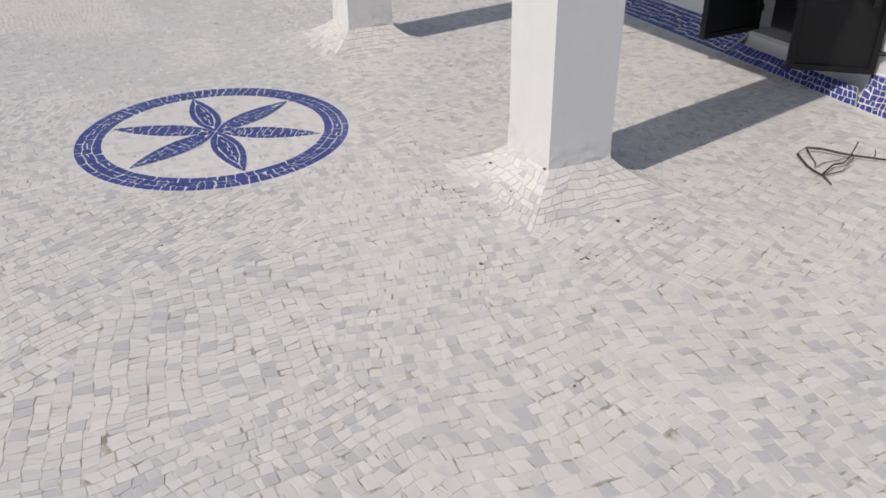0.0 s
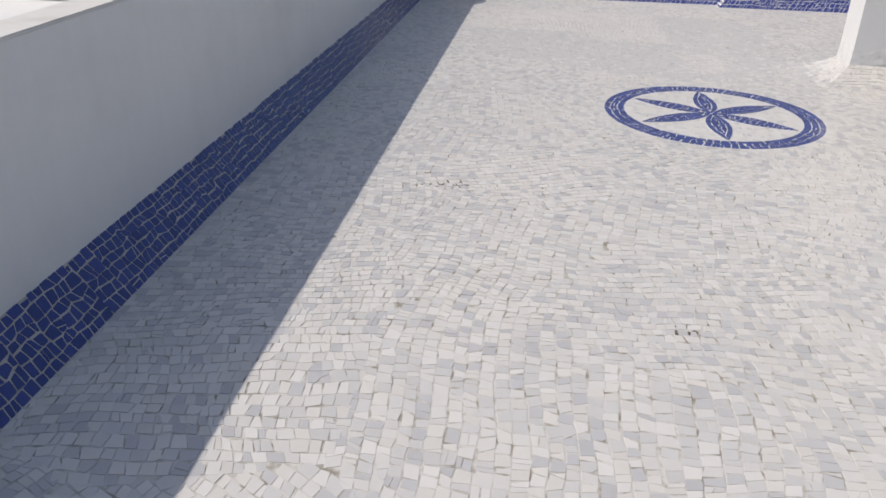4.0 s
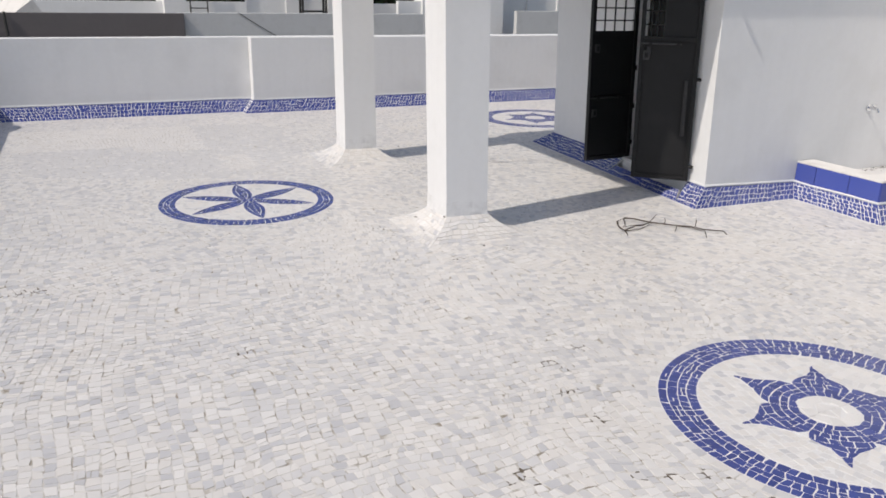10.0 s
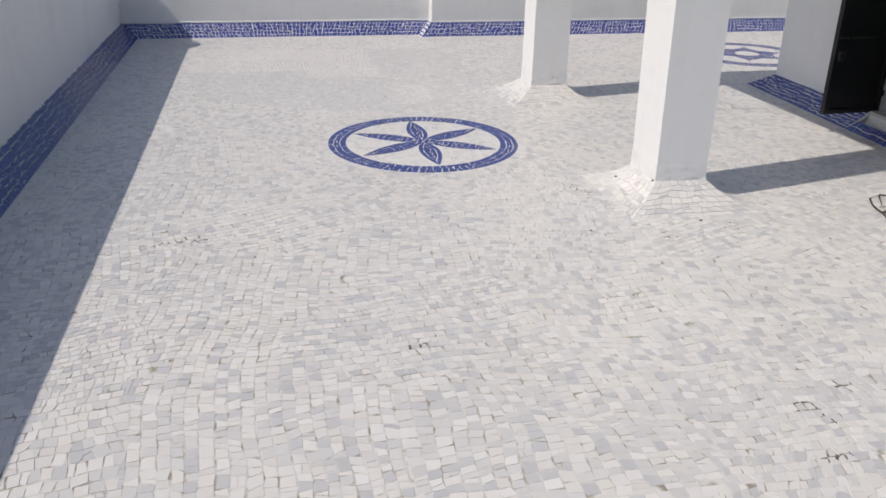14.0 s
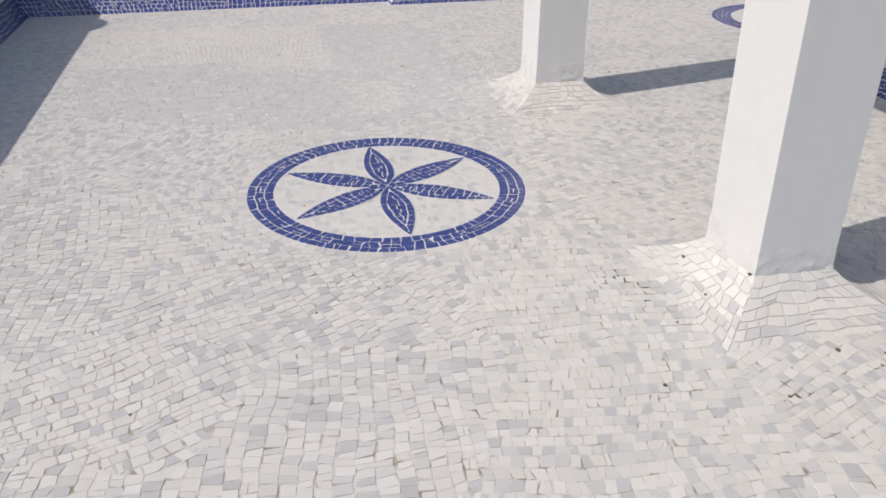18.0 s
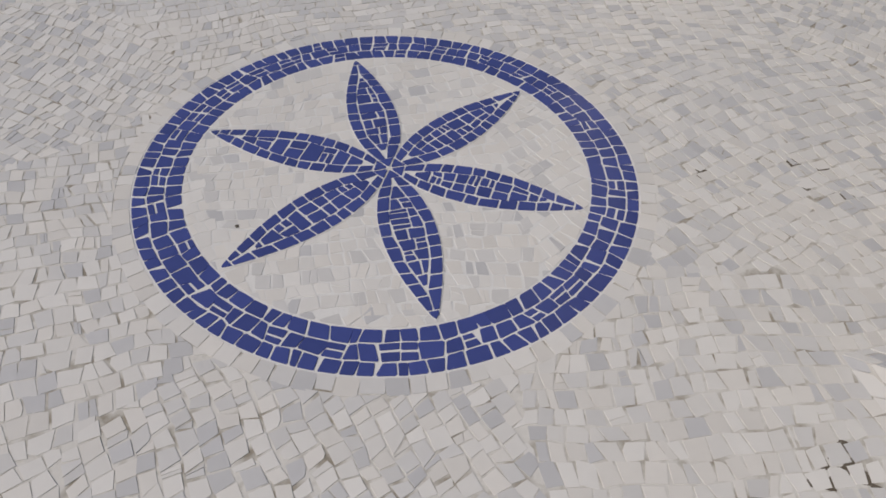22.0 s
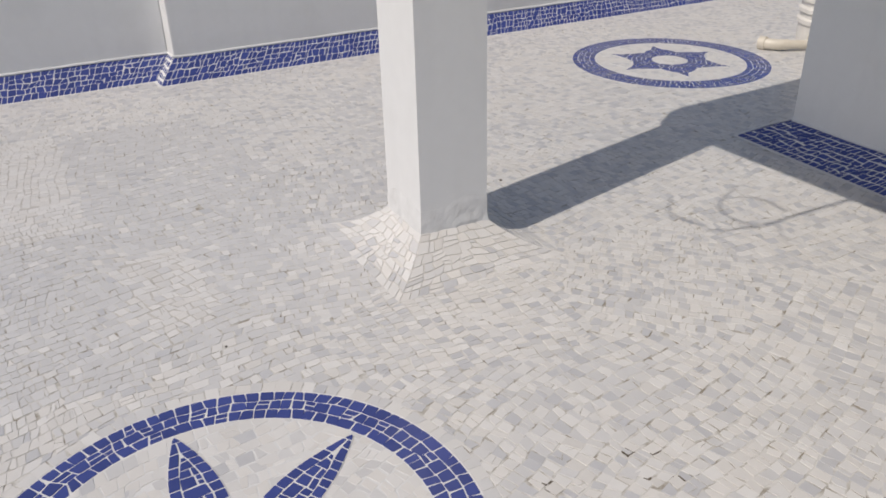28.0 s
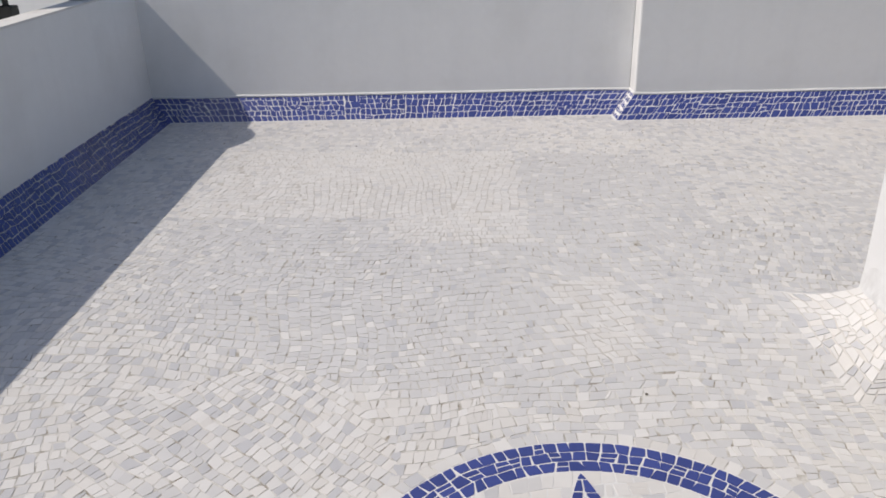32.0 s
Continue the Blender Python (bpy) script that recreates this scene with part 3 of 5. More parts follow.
        for r in range(7):
            v0, v1 = cuts[r], cuts[r + 1]
            mid = (v0 + v1) / 2
            long = (bed(1, mid) - bed(0, mid)).length
            ws = [rng.uniform(0.65, 1.4) for _ in range(max(2, round(long / 0.047)))]
            ws = [w / sum(ws) for w in ws]
            n = (bed(1, mid) - bed(0, mid)).cross(bed(0.5, v1) - bed(0.5, v0))
            n = n if n.z > 0 else -n
            u = 0.0
            for w in ws:
                g, gu = rng.uniform(0.0008, 0.0022), rng.uniform(0.0008, 0.0022) / long
                lean = rng.gauss(0, 0.08) * w
                mixes = ((2, 4, 5, 3) if r < 2 else (3, 7, 1.6, 0.4))
                quads = [(u + gu, u + w - gu, v0 + g, v1 - g)]
                if rng.random() < 0.12:
                    m = mid + rng.uniform(-0.01, 0.01)
                    quads = [(u + gu, u + w - gu, v0 + g, m - g), (u + gu, u + w - gu, m + g, v1 - g)]
                for ua, ub, va, vb in quads:
                    mo.solid([bent(ua, va), bent(ub, va), bent(min(ub + lean, 1) if u + w < 0.99 else ub, vb), bent(ua, vb)], n, pick(mixes))
                u += w
    mo.link("skirt_tiles", TILE, sk, singles=300)
    return thing


M_PAINT_OLD = material("patched_paint", (0.73, 0.735, 0.74), 0.8, spread=0.10, grain=22, bump=1.6, stain=0.35, stain_col=(0.52, 0.515, 0.51), stain_size=9, gloss=0.25, stain_edges=(0.44, 0.70), streak=0.05)
pillar(P1, (0.028, 0.023, 0.023, 0.030), "square white painted pillar with flared tiled foot")
pillar(P2, (0.008, 0.012, 0.012, 0.008), "square white painted pillar beside the flower medallion")

# ---- the far distance: neighbouring roofs, houses, woods ----
def block(name, boxes, mat, label, category="building"):
    thing = empty(name, label=label, category=category)
    for piece, *b in boxes:
        part(piece, box(bmesh.new(), *b, bevel=0.01), mat, thing)
    return thing


wall("roof_next", [(-14, 30, 8.7, 40, -0.5, -0.02)], "rough screed roof of the next house", bevel=0, mat=M_ROOF)["category"] = "roof"
ground = part("ground", box(bmesh.new(), -400, 400, -400, 400, -7.2, -7.0), M_GROUND)
tagged(ground, "dry ground far below the roofs", "ground", kind="structure")
block("house_block", [("wall", -12, 20, -4.6, 8.5, -7.0, -0.31)], M_PAINT, "white house body under the terrace")

wall("wall_next_dark", [(-4.75, 2.70, 17.5, 17.66, -0.3, 0.88)], "dark grey parapet wall of the next roof", mat=M_DARK)
wall("wall_next_pale", [(2.60, 8.75, 17.662, 17.84, -0.3, 0.89)], "grey cement parapet wall of the next roof", mat=M_CEMENT)
wall("wall_next_white", [(-9.0, -4.752, 17.48, 17.66, -0.3, 0.87)], "white parapet wall of the next roof")
wall("wall_farther", [(-5.0, 14.0, 24.0, 24.16, -0.3, 1.00)], "low white parapet wall under the trees")


def far_house(name, x0, x1, y, top, holes, depth, label):
    """A house front with openings that go through to shaded niches."""
    thing = empty(name, ((x0 + x1) / 2, y, 0), label=label, category="building")
    o = Matrix.Translation(-Vector(thing.location))
    xs = x0
    pieces = []
    for a, b, z0, z1 in holes:
        pieces += [("pier", xs, a, -0.3, top), ("lintel", a, b, z1, top)] + ([("breast", a, b, -0.3, z0)] if z0 > 0.1 else [])
        xs = b
    pieces.append(("pier", xs, x1, -0.3, top))
    for piece, a, b, z0, z1 in pieces:
        bm = box(bmesh.new(), a, b, y, y + 0.2, z0, z1)
        bmesh.ops.transform(bm, matrix=o, verts=bm.verts)
        part(piece, bm, M_PAINT, thing)
    bm = box(bmesh.new(), x0 - 0.1, x1 + 0.1, y - 0.15, y + depth, top + 0.001, top + 0.18)
    bmesh.ops.transform(bm, matrix=o, verts=bm.verts)
    part("roof", bm, M_PAINT, thing)
    bm = box(bmesh.new(), x0, x0 + 0.2, y + 0.2, y + depth, -0.3, top)
    bmesh.ops.transform(bm, matrix=o, verts=bm.verts)
    part("side_wall", bm, M_PAINT, thing)
    bm = box(bmesh.new(), x1 - 0.2, x1, y + 0.2, y + depth, -0.3, top)
    bmesh.ops.transform(bm, matrix=o, verts=bm.verts)
    part("side_wall", bm, M_PAINT, thing)
    return thing


def back(house, x0, x1, y, z0, z1, name="back_wall", mat=M_PAINT):
    bm = box(bmesh.new(), x0, x1, y, y + 0.12, z0, z1)
    bmesh.ops.transform(bm, matrix=Matrix.Translation(-Vector(house.location)), verts=bm.verts)
    part(name, bm, mat, house)


h = far_house("roof_house", 2.92, 8.30, 23.6, 2.95, [(3.55, 5.31, 1.02, 2.16), (5.36, 6.60, 0.0, 2.18), (7.02, 7.96, 0.0, 2.20)], 2.4, "white roof house with open bays under the trees")
back(h, 5.362, 6.598, 23.675, -0.3, 2.178)
back(h, 7.022, 7.958, 23.675, -0.3, 2.198)
# this black piece is a post at the first bay's right end
back(h, 5.20, 5.308, 23.62, 1.021, 2.158, "shutter", M_BLACK)
h = far_house("roof_house", 8.97, 11.45, 18.2, 2.95, [(9.20, 9.40, 1.40, 2.2)], 0.6, "white roof house with a slit window")
back(h, 9.17, 9.45, 18.55, 1.2, 2.4)
back(h, 9.23, 9.40, 18.10, -0.02, 1.28, "metal_door", M_BLACK)
h = far_house("roof_house", 11.55, 16.0, 18.9, 3.1, [(11.9, 12.65, 0.0, 2.28), (12.95, 13.7, 0.0, 2.28)], 2.0, "white roof house with two tall niches")
back(h, 11.902, 12.648, 18.97, -0.3, 2.278)
back(h, 12.952, 13.698, 18.97, -0.3, 2.278)
wall("wall_next_right", [(11.5, 16.0, 17.5, 17.66, -0.3, 0.99)], "grey cement parapet wall of a roof house", mat=M_CEMENT)
wall("wall_next_low", [(8.30, 9.0, 18.3, 18.45, -0.3, 1.20)], "short white wall beside a roof house")
h = far_house("roof_house", -11.0, -5.33, 24.0, 3.3, [(-7.4, -5.81, 0.2, 2.13)], 2.9, "white roof house with a sheet metal screen")
back(h, -5.335, -5.30, 24.22, -0.3, 3.2, "downpipe", M_BLACK)
# black sheet standing in for shade on the side away from the sun
bm = box(bmesh.new(), -5.329, -5.30, 24.22, 24.60, -0.3, 3.25)
bmesh.ops.transform(bm, matrix=Matrix.Translation(-Vector(h.location)), verts=bm.verts)
part("side_shutter", bm, M_BLACK, h)
wall("wall_low_dark", [(-5.32, -4.66, 22.9, 23.05, -0.3, 0.985)], "low dark brown wall beside a roof house", mat=M_TWIG)
hatch = empty("roof_hatch", (-0.5, 19.2, -0.02), label="small white pitched roof hatch behind the dark parapet", category="hatch")
bm = bmesh.new()
fr, bk = [], []
for x, z in ((-0.90, 0.0), (-0.20, 0.0), (-0.20, 0.78), (-0.42, 1.14), (-0.90, 0.78)):
    fr.append(bm.verts.new((x + 0.5, -0.2, z)))
    bk.append(bm.verts.new((x - 0.10, 0.5, z)))
bm.faces.new(fr)
bm.faces.new(bk[::-1])
for i in range(5):
    bm.faces.new((fr[i], bk[i], bk[(i + 1) % 5], fr[(i + 1) % 5]))
part("body", bm, M_COPING, hatch)


def corrugated(name, x0, x1, y, z0, z1, label):
    bm = bmesh.new()
    n_ = 64
    cols = []
    for i in range(n_ + 1):
        x = x0 + (x1 - x0) * i / n_
        yy = y + 0.03 * math.sin(i * math.pi / 2)
        cols.append((bm.verts.new((x, yy, z0)), bm.verts.new((x, yy, z1)), bm.verts.new((x, yy + 0.004, z0)), bm.verts.new((x, yy + 0.004, z1))))
    for a, b in zip(cols, cols[1:]):
        bm.faces.new((a[0], b[0], b[1], a[1]))
        bm.faces.new((a[2], a[3], b[3], b[2]))
        bm.faces.new((a[1], b[1], b[3], a[3]))
    return tagged(part(name, bm, M_SHEET), label, "screen")


corrugated("metal_screen", -7.4, -5.81, 24.10, 0.2, 2.13, "corrugated galvanised sheet metal screen in an opening")


def woods(name, label):
    """The wooded slope behind the roofs: clumps of small leaves over dark trunks."""
    r = np.random.default_rng(5)
    v, f = [], []
    clumps = []
    for i in range(430):
        x, y = r.uniform(-20, 30), r.uniform(33, 43)
        zc = r.uniform(-1.0, 5.5) + (y - 33) * 0.5
        clumps.append((x, y, zc, r.uniform(0.9, 2.0)))
    for x, y, z, rad in clumps:
        m = int(480 * rad)
        d = r.normal(size=(m, 3))
        d /= np.linalg.norm(d, axis=1)[:, None]
        p = np.array((x, y, z)) + d * rad * r.uniform(0.55, 1.0, (m, 1)) * np.array((1.25, 1.0, 0.85))
        a = r.normal(size=(m, 3))
        a /= np.linalg.norm(a, axis=1)[:, None]
        b = np.cross(a, d + 0.4 * r.normal(size=(m, 3)))
        b /= np.linalg.norm(b, axis=1)[:, None] + 1e-6
        s = r.uniform(0.05, 0.125, (m, 1))
        base = len(v)
        q = np.stack([p - a * s, p + b * s * 0.5, p + a * s, p - b * s * 0.5], 1).reshape(-1, 3)
        v += q.tolist()
        f += [(base + 4 * k, base + 4 * k + 1, base + 4 * k + 2, base + 4 * k + 3) for k in range(m)]
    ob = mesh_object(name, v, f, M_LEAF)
    tagged(ob, label, "trees", kind="stuff")
    bm = bmesh.new()
    for i in range(70):
        x, y = r.uniform(-22, 34), r.uniform(34, 45)
        tube(bm, bezier((x, y, -7), (x + 0.2, y, -3), (x + r.uniform(-.6, .6), y, 1), (x + r.uniform(-1, 1), y, 5), 5), 0.22, 6, 0.07)
    tagged(part("tree_trunks", bm, M_BARK), "dark trunks of the woods behind the roofs", "trees", kind="stuff")
    slope = bmesh.new()
    vs = [slope.verts.new(p) for p in ((-60, 36, -7), (70, 36, -7), (70, 60, 14), (-60, 60, 14))]
    slope.faces.new(vs)
    tagged(part("hillside", slope, M_LITTER), "dark wooded hillside", "hill", kind="structure")


woods("woods", "dark green leafy woods behind the roofs")


# ---- the gate in the doorway ----
def gate_leaf(hinge, free, label, mirror):
    """A leaf of the black steel gate: frame, lower panels, grid above, bolts and hinges."""
    h_, f_ = Vector((*hinge, 0)), Vector((*free, 0))
    wide = (f_ - h_).length
    ang = math.atan2(f_.y - h_.y, f_.x - h_.x)
    thing = empty("gate_leaf", (hinge[0], hinge[1], 0.0), label=label, category="gate", group="gate leaves")
    thing.rotation_euler = (0, 0, ang)
    z0, z1, zm, t = 0.145, 2.08, 1.235, 0.020
    e = 0.032
    for x0, x1 in ((0.0, e), (wide - e, wide)):
        part("stile", box(bmesh.new(), x0, x1, -t, t, z0, z1, bevel=0.003), M_BLACK, thing)
    for za, zb in ((z0, z0 + e), (zm - 0.03, zm + 0.005), (z1 - e, z1)) + (() if mirror else ((0.68, 0.705),)):
        part("rail", box(bmesh.new(), e + 0.0005, wide - e - 0.0005, -t * 0.9, t * 0.9, za, zb, bevel=0.002), M_BLACK, thing)
    for za, zb in ((z0 + e, zm - 0.03),) if mirror else ((z0 + e, 0.68), (0.705, zm - 0.03)):
        part("panel", box(bmesh.new(), e, wide - e, -0.003, 0.003, za, zb), M_BLACK, thing)
    if mirror:
        part("panel", box(bmesh.new(), e, wide * 0.62, -0.003, 0.003, zm + 0.005, z1 - e), M_BLACK, thing)
        xs = [wide * 0.62 + (wide - e - wide * 0.62) * k / 3 for k in (1, 2)]
        xa = wide * 0.62
    else:
        xs = [e + (wide - 2 * e) * k / 4 for k in (1, 2, 3)]
        xa = e
    for x in xs:
        part("bar", tube(bmesh.new(), [(x, 0, zm), (x, 0, z1 - e)], 0.007, 6), M_BLACK, thing)
    for k in range(8):
        z = zm + 0.10 * (k + 0.9)
        if z < z1 - e:
            part("bar", tube(bmesh.new(), [(xa, 0.006, z), (wide - e, 0.006, z)], 0.006, 6), M_BLACK, thing)
    s = -1
    for z in () if mirror else (0.28, 0.60, 0.93, 1.62, 1.95):
        part("hinge", tube(bmesh.new(), [(-0.016, 0, z - 0.02), (-0.016, 0, z + 0.02)], 0.013, 8), M_BLACK, thing)
    for z in ((0.56, 1.10) if not mirror else (1.10,)):
        lock = part("latch", box(bmesh.new(), wide - 0.078, wide - 0.030, t - 0.002, t + 0.010, z - 0.034, z + 0.034, bevel=0.004), M_DULL, thing, "small worn steel slide latch")
        part("keeper", box(bmesh.new(), wide - 0.066, wide - 0.042, t + 0.0095, t + 0.015, z - 0.018, z + 0.018, bevel=0.003), M_BLACK, lock, "black keeper plate")
    for z in ((0.69,) if not mirror else (1.19,)):
        rod = part("bolt", tube(bmesh.new(), [(wide * 0.30, s * -0.032, z), (wide - 0.02, s * -0.032, z)], 0.007, 8), M_DULL, thing, "worn steel sliding bolt")
        part("bolt_tip", tube(bmesh.new(), [(wide - 0.019, s * -0.032, z), (wide - 0.004, s * -0.032, z)], 0.006, 8), M_DULL, rod, "dull steel bolt end")
        for x in (wide * 0.36, wide - 0.08):
            part("staple", box(bmesh.new(), x - 0.012, x + 0.012, s * -0.032 - 0.012, s * -0.032 + 0.012, z - 0.012, z + 0.012, bevel=0.003), M_BLACK, rod)
    if mirror:
        part("pull_bar", box(bmesh.new(), 0.060, 0.092, 0.021, 0.038, 0.50, 0.93, bevel=0.004), M_IRON, thing, "grey steel stiffener bar")
        part("pull_bar", box(bmesh.new(), 0.060, 0.092, -0.038, -0.021, 0.50, 0.93, bevel=0.004), M_IRON, thing, "grey steel stiffener bar")
        for sgn in (-1, 1):
            part("gusset", prism(bmesh.new(), [(wide - 0.17, sgn * 0.022), (wide - 0.035, sgn * 0.022), (wide - 0.035, sgn * 0.028), (wide - 0.17, sgn * 0.028)], zm - 0.065, zm - 0.032), M_BLACK, thing)
            part("padlock_tab", box(bmesh.new(), wide - 0.085, wide - 0.055, min(sgn * 0.021, sgn * 0.034), max(sgn * 0.021, sgn * 0.034), zm - 0.15, zm - 0.07, bevel=0.005), M_IRON, thing, "worn steel tab")
        for z in (0.262, 0.935, 1.66):
            part("hinge_pin", tube(bmesh.new(), [(0.004, 0.016, z), (-0.026, 0.028, z)], 0.013, 8), M_BLACK, thing)
    return thing


def plumb(*things):
    """The floor falls a little to the west: what stands plumb on it leans by as much against it."""
    bpy.context.view_layer.update()
    s = Matrix.Identity(4)
    s[0][2] = -0.034
    for thing in things:
        for ob in [thing, *thing.children_recursive]:
            if ob.type == 'MESH':
                ob.data.transform(ob.matrix_world.inverted() @ s @ ob.matrix_world)


M_IRON = material("worn_black_iron", (0.026, 0.026, 0.028), 0.45, metal=0.3, spread=0.3, grain=40, bump=0.2, stain=0.4, stain_col=(0.12, 0.11, 0.10), stain_size=8)
leaf_a = gate_leaf(along(D1, -0.045), (4.255, 3.728), "black steel gate leaf with grid, standing open", False)
leaf_b = gate_leaf((4.590, 2.805), (4.260, 3.098), "black steel gate leaf with solid panels, half open", True)
plumb(leaf_a, leaf_b, stair_west, stair_south, stair_north, tap_side)

# ---- wash platform, tap ----
plat = empty("wash_place", (5.553, 1.852, 0), label="low wash place curb faced with cobalt blue tiles", category="wash place")
part("curb", box(bmesh.new(), 0.006, 0.176, 0.006, 0.760, 0.0, 0.260, bevel=0.004), M_GROUT_WHITE, plat)
part("curb", box(bmesh.new(), 0.177, 1.222, 0.006, 0.176, 0.0, 0.260, bevel=0.004), M_GROUT_WHITE, plat)
part("coping", box(bmesh.new(), -0.006, 0.186, -0.006, 0.760, 0.2605, 0.276, bevel=0.006), M_COPING, plat, "white plastered coping")
part("coping", box(bmesh.new(), 0.1865, 1.222, -0.006, 0.186, 0.2605, 0.276, bevel=0.006), M_COPING, plat, "white plastered coping")
part("tray", box(bmesh.new(), 0.177, 1.222, 0.177, 0.760, 0.0, 0.150), TILE[2], plat, "pale tray")
for ya, yb in ((0.003, 0.262), (0.267, 0.567), (0.572, 0.760)):
    part("tile", box(bmesh.new(), -0.004, 0.0058, ya, yb, 0.098, 0.2600, bevel=0.0015), M_BLUE_BIG, plat, "cobalt blue facing tile")
for i in range(4):
    part("tile", box(bmesh.new(), 0.007 + i * 0.305, 0.308 + i * 0.305, -0.004, 0.0058, 0.098, 0.2600, bevel=0.0015), M_BLUE_BIG, plat, "cobalt blue facing tile")

tap = empty("tap", (6.28, B0.y, 0.675), label="small chrome garden tap on the wall", category="tap")
part("flange", tube(bmesh.new(), [(0, -0.001, 0), (0, -0.012, 0)], 0.026, 14), M_CHROME, tap, smooth=False)
part("body", tube(bmesh.new(), [(0, -0.012, 0), (0, -0.075, 0)], 0.011, 12), M_CHROME, tap)
part("spout", tube(bmesh.new(), [(0, -0.07, 0.002), (0.004, -0.09, -0.002), (0.006, -0.098, -0.03)], 0.010, 12), M_CHROME, tap)
part("handle", tube(bmesh.new(), [(-0.022, -0.055, 0.026), (0.022, -0.055, 0.026)], 0.006, 8), M_CHROME, tap)
part("stem", tube(bmesh.new(), [(0, -0.055, 0.008), (0, -0.055, 0.026)], 0.006, 8), M_CHROME, tap)
spout = part("roof_spout", tube(bmesh.new(), [(3.843, 2.475, SLAB_Z + 0.03), (3.843, 2.406, SLAB_Z + 0.027)], 0.016, 10), M_PVC)
tagged(spout, "short plastic rain spout at the slab edge", "spout")

# ---- drain pipe and ribbed tank behind the stairhead ----
pipe = empty("drain_pipe", (6.42, 6.42, 0.0502), label="cream plastic drain pipe with an elbow on the floor", category="pipe")
part("run", tube(bmesh.new(), [(0.05, -0.005, 0.0), (0.52, -0.30, 0.0)], 0.034, 16), M_PVC, pipe, smooth=False)
part("elbow", tube(bmesh.new(), bezier((0.08, -0.022, 0), (0.02, 0.012, 0), (-0.015, 0.05, 0.0), (-0.03, 0.115, 0.0), 8), 0.041, 16), M_PVC, pipe)
part("collar", tube(bmesh.new(), [(-0.022, 0.095, 0), (-0.036, 0.145, 0)], 0.050, 18), M_PVC, pipe)
# flat black disc in place of the shade inside the open pipe
part("bore", tube(bmesh.new(), [(-0.036, 0.144, 0), (-0.0364, 0.1456, 0)], 0.041, 18), M_RUBBER, pipe, "black disc standing for the dark open pipe end")
part("collar", tube(bmesh.new(), [(0.36, -0.20, 0), (0.50, -0.287, 0)], 0.043, 18), M_PVC, pipe)

tank = empty("ribbed_tank", (7.12, 6.36, 0), label="ribbed white plastic water tank behind the stairhead", category="tank")
bm = bmesh.new()
prof = [(0.0, 0.0), (0.34, 0.0), (0.345, 0.12)]
for k in range(14):
    z = 0.14 + k * 0.085
    prof += [(0.345, z), (0.362, z + 0.012), (0.362, z + 0.040), (0.345, z + 0.055)]
prof += [(0.33, 1.36), (0.0, 1.42)]
rings_ = [[bm.verts.new((r * math.cos(a), r * math.sin(a), z)) for a in (2 * math.pi * k / 40 for k in range(40))] for r, z in prof[1:-1]]
for a, b in zip(rings_, rings_[1:]):
    for k in range(40):
        bm.faces.new((a[k], a[(k + 1) % 40], b[(k + 1) % 40], b[k]))
bm.faces.new(rings_[0][::-1])
bm.faces.new(rings_[-1])
part("body", bm, M_TANK, tank)
part("lid", tube(bmesh.new(), [(0, 0, 1.36), (0, 0, 1.40)], 0.2, 24), M_TANK, tank)
part("inlet_collar", tube(bmesh.new(), [(-0.27, -0.02, 0.05), (-0.36, 0.03, 0.05)], 0.06, 16), M_PVC, tank)

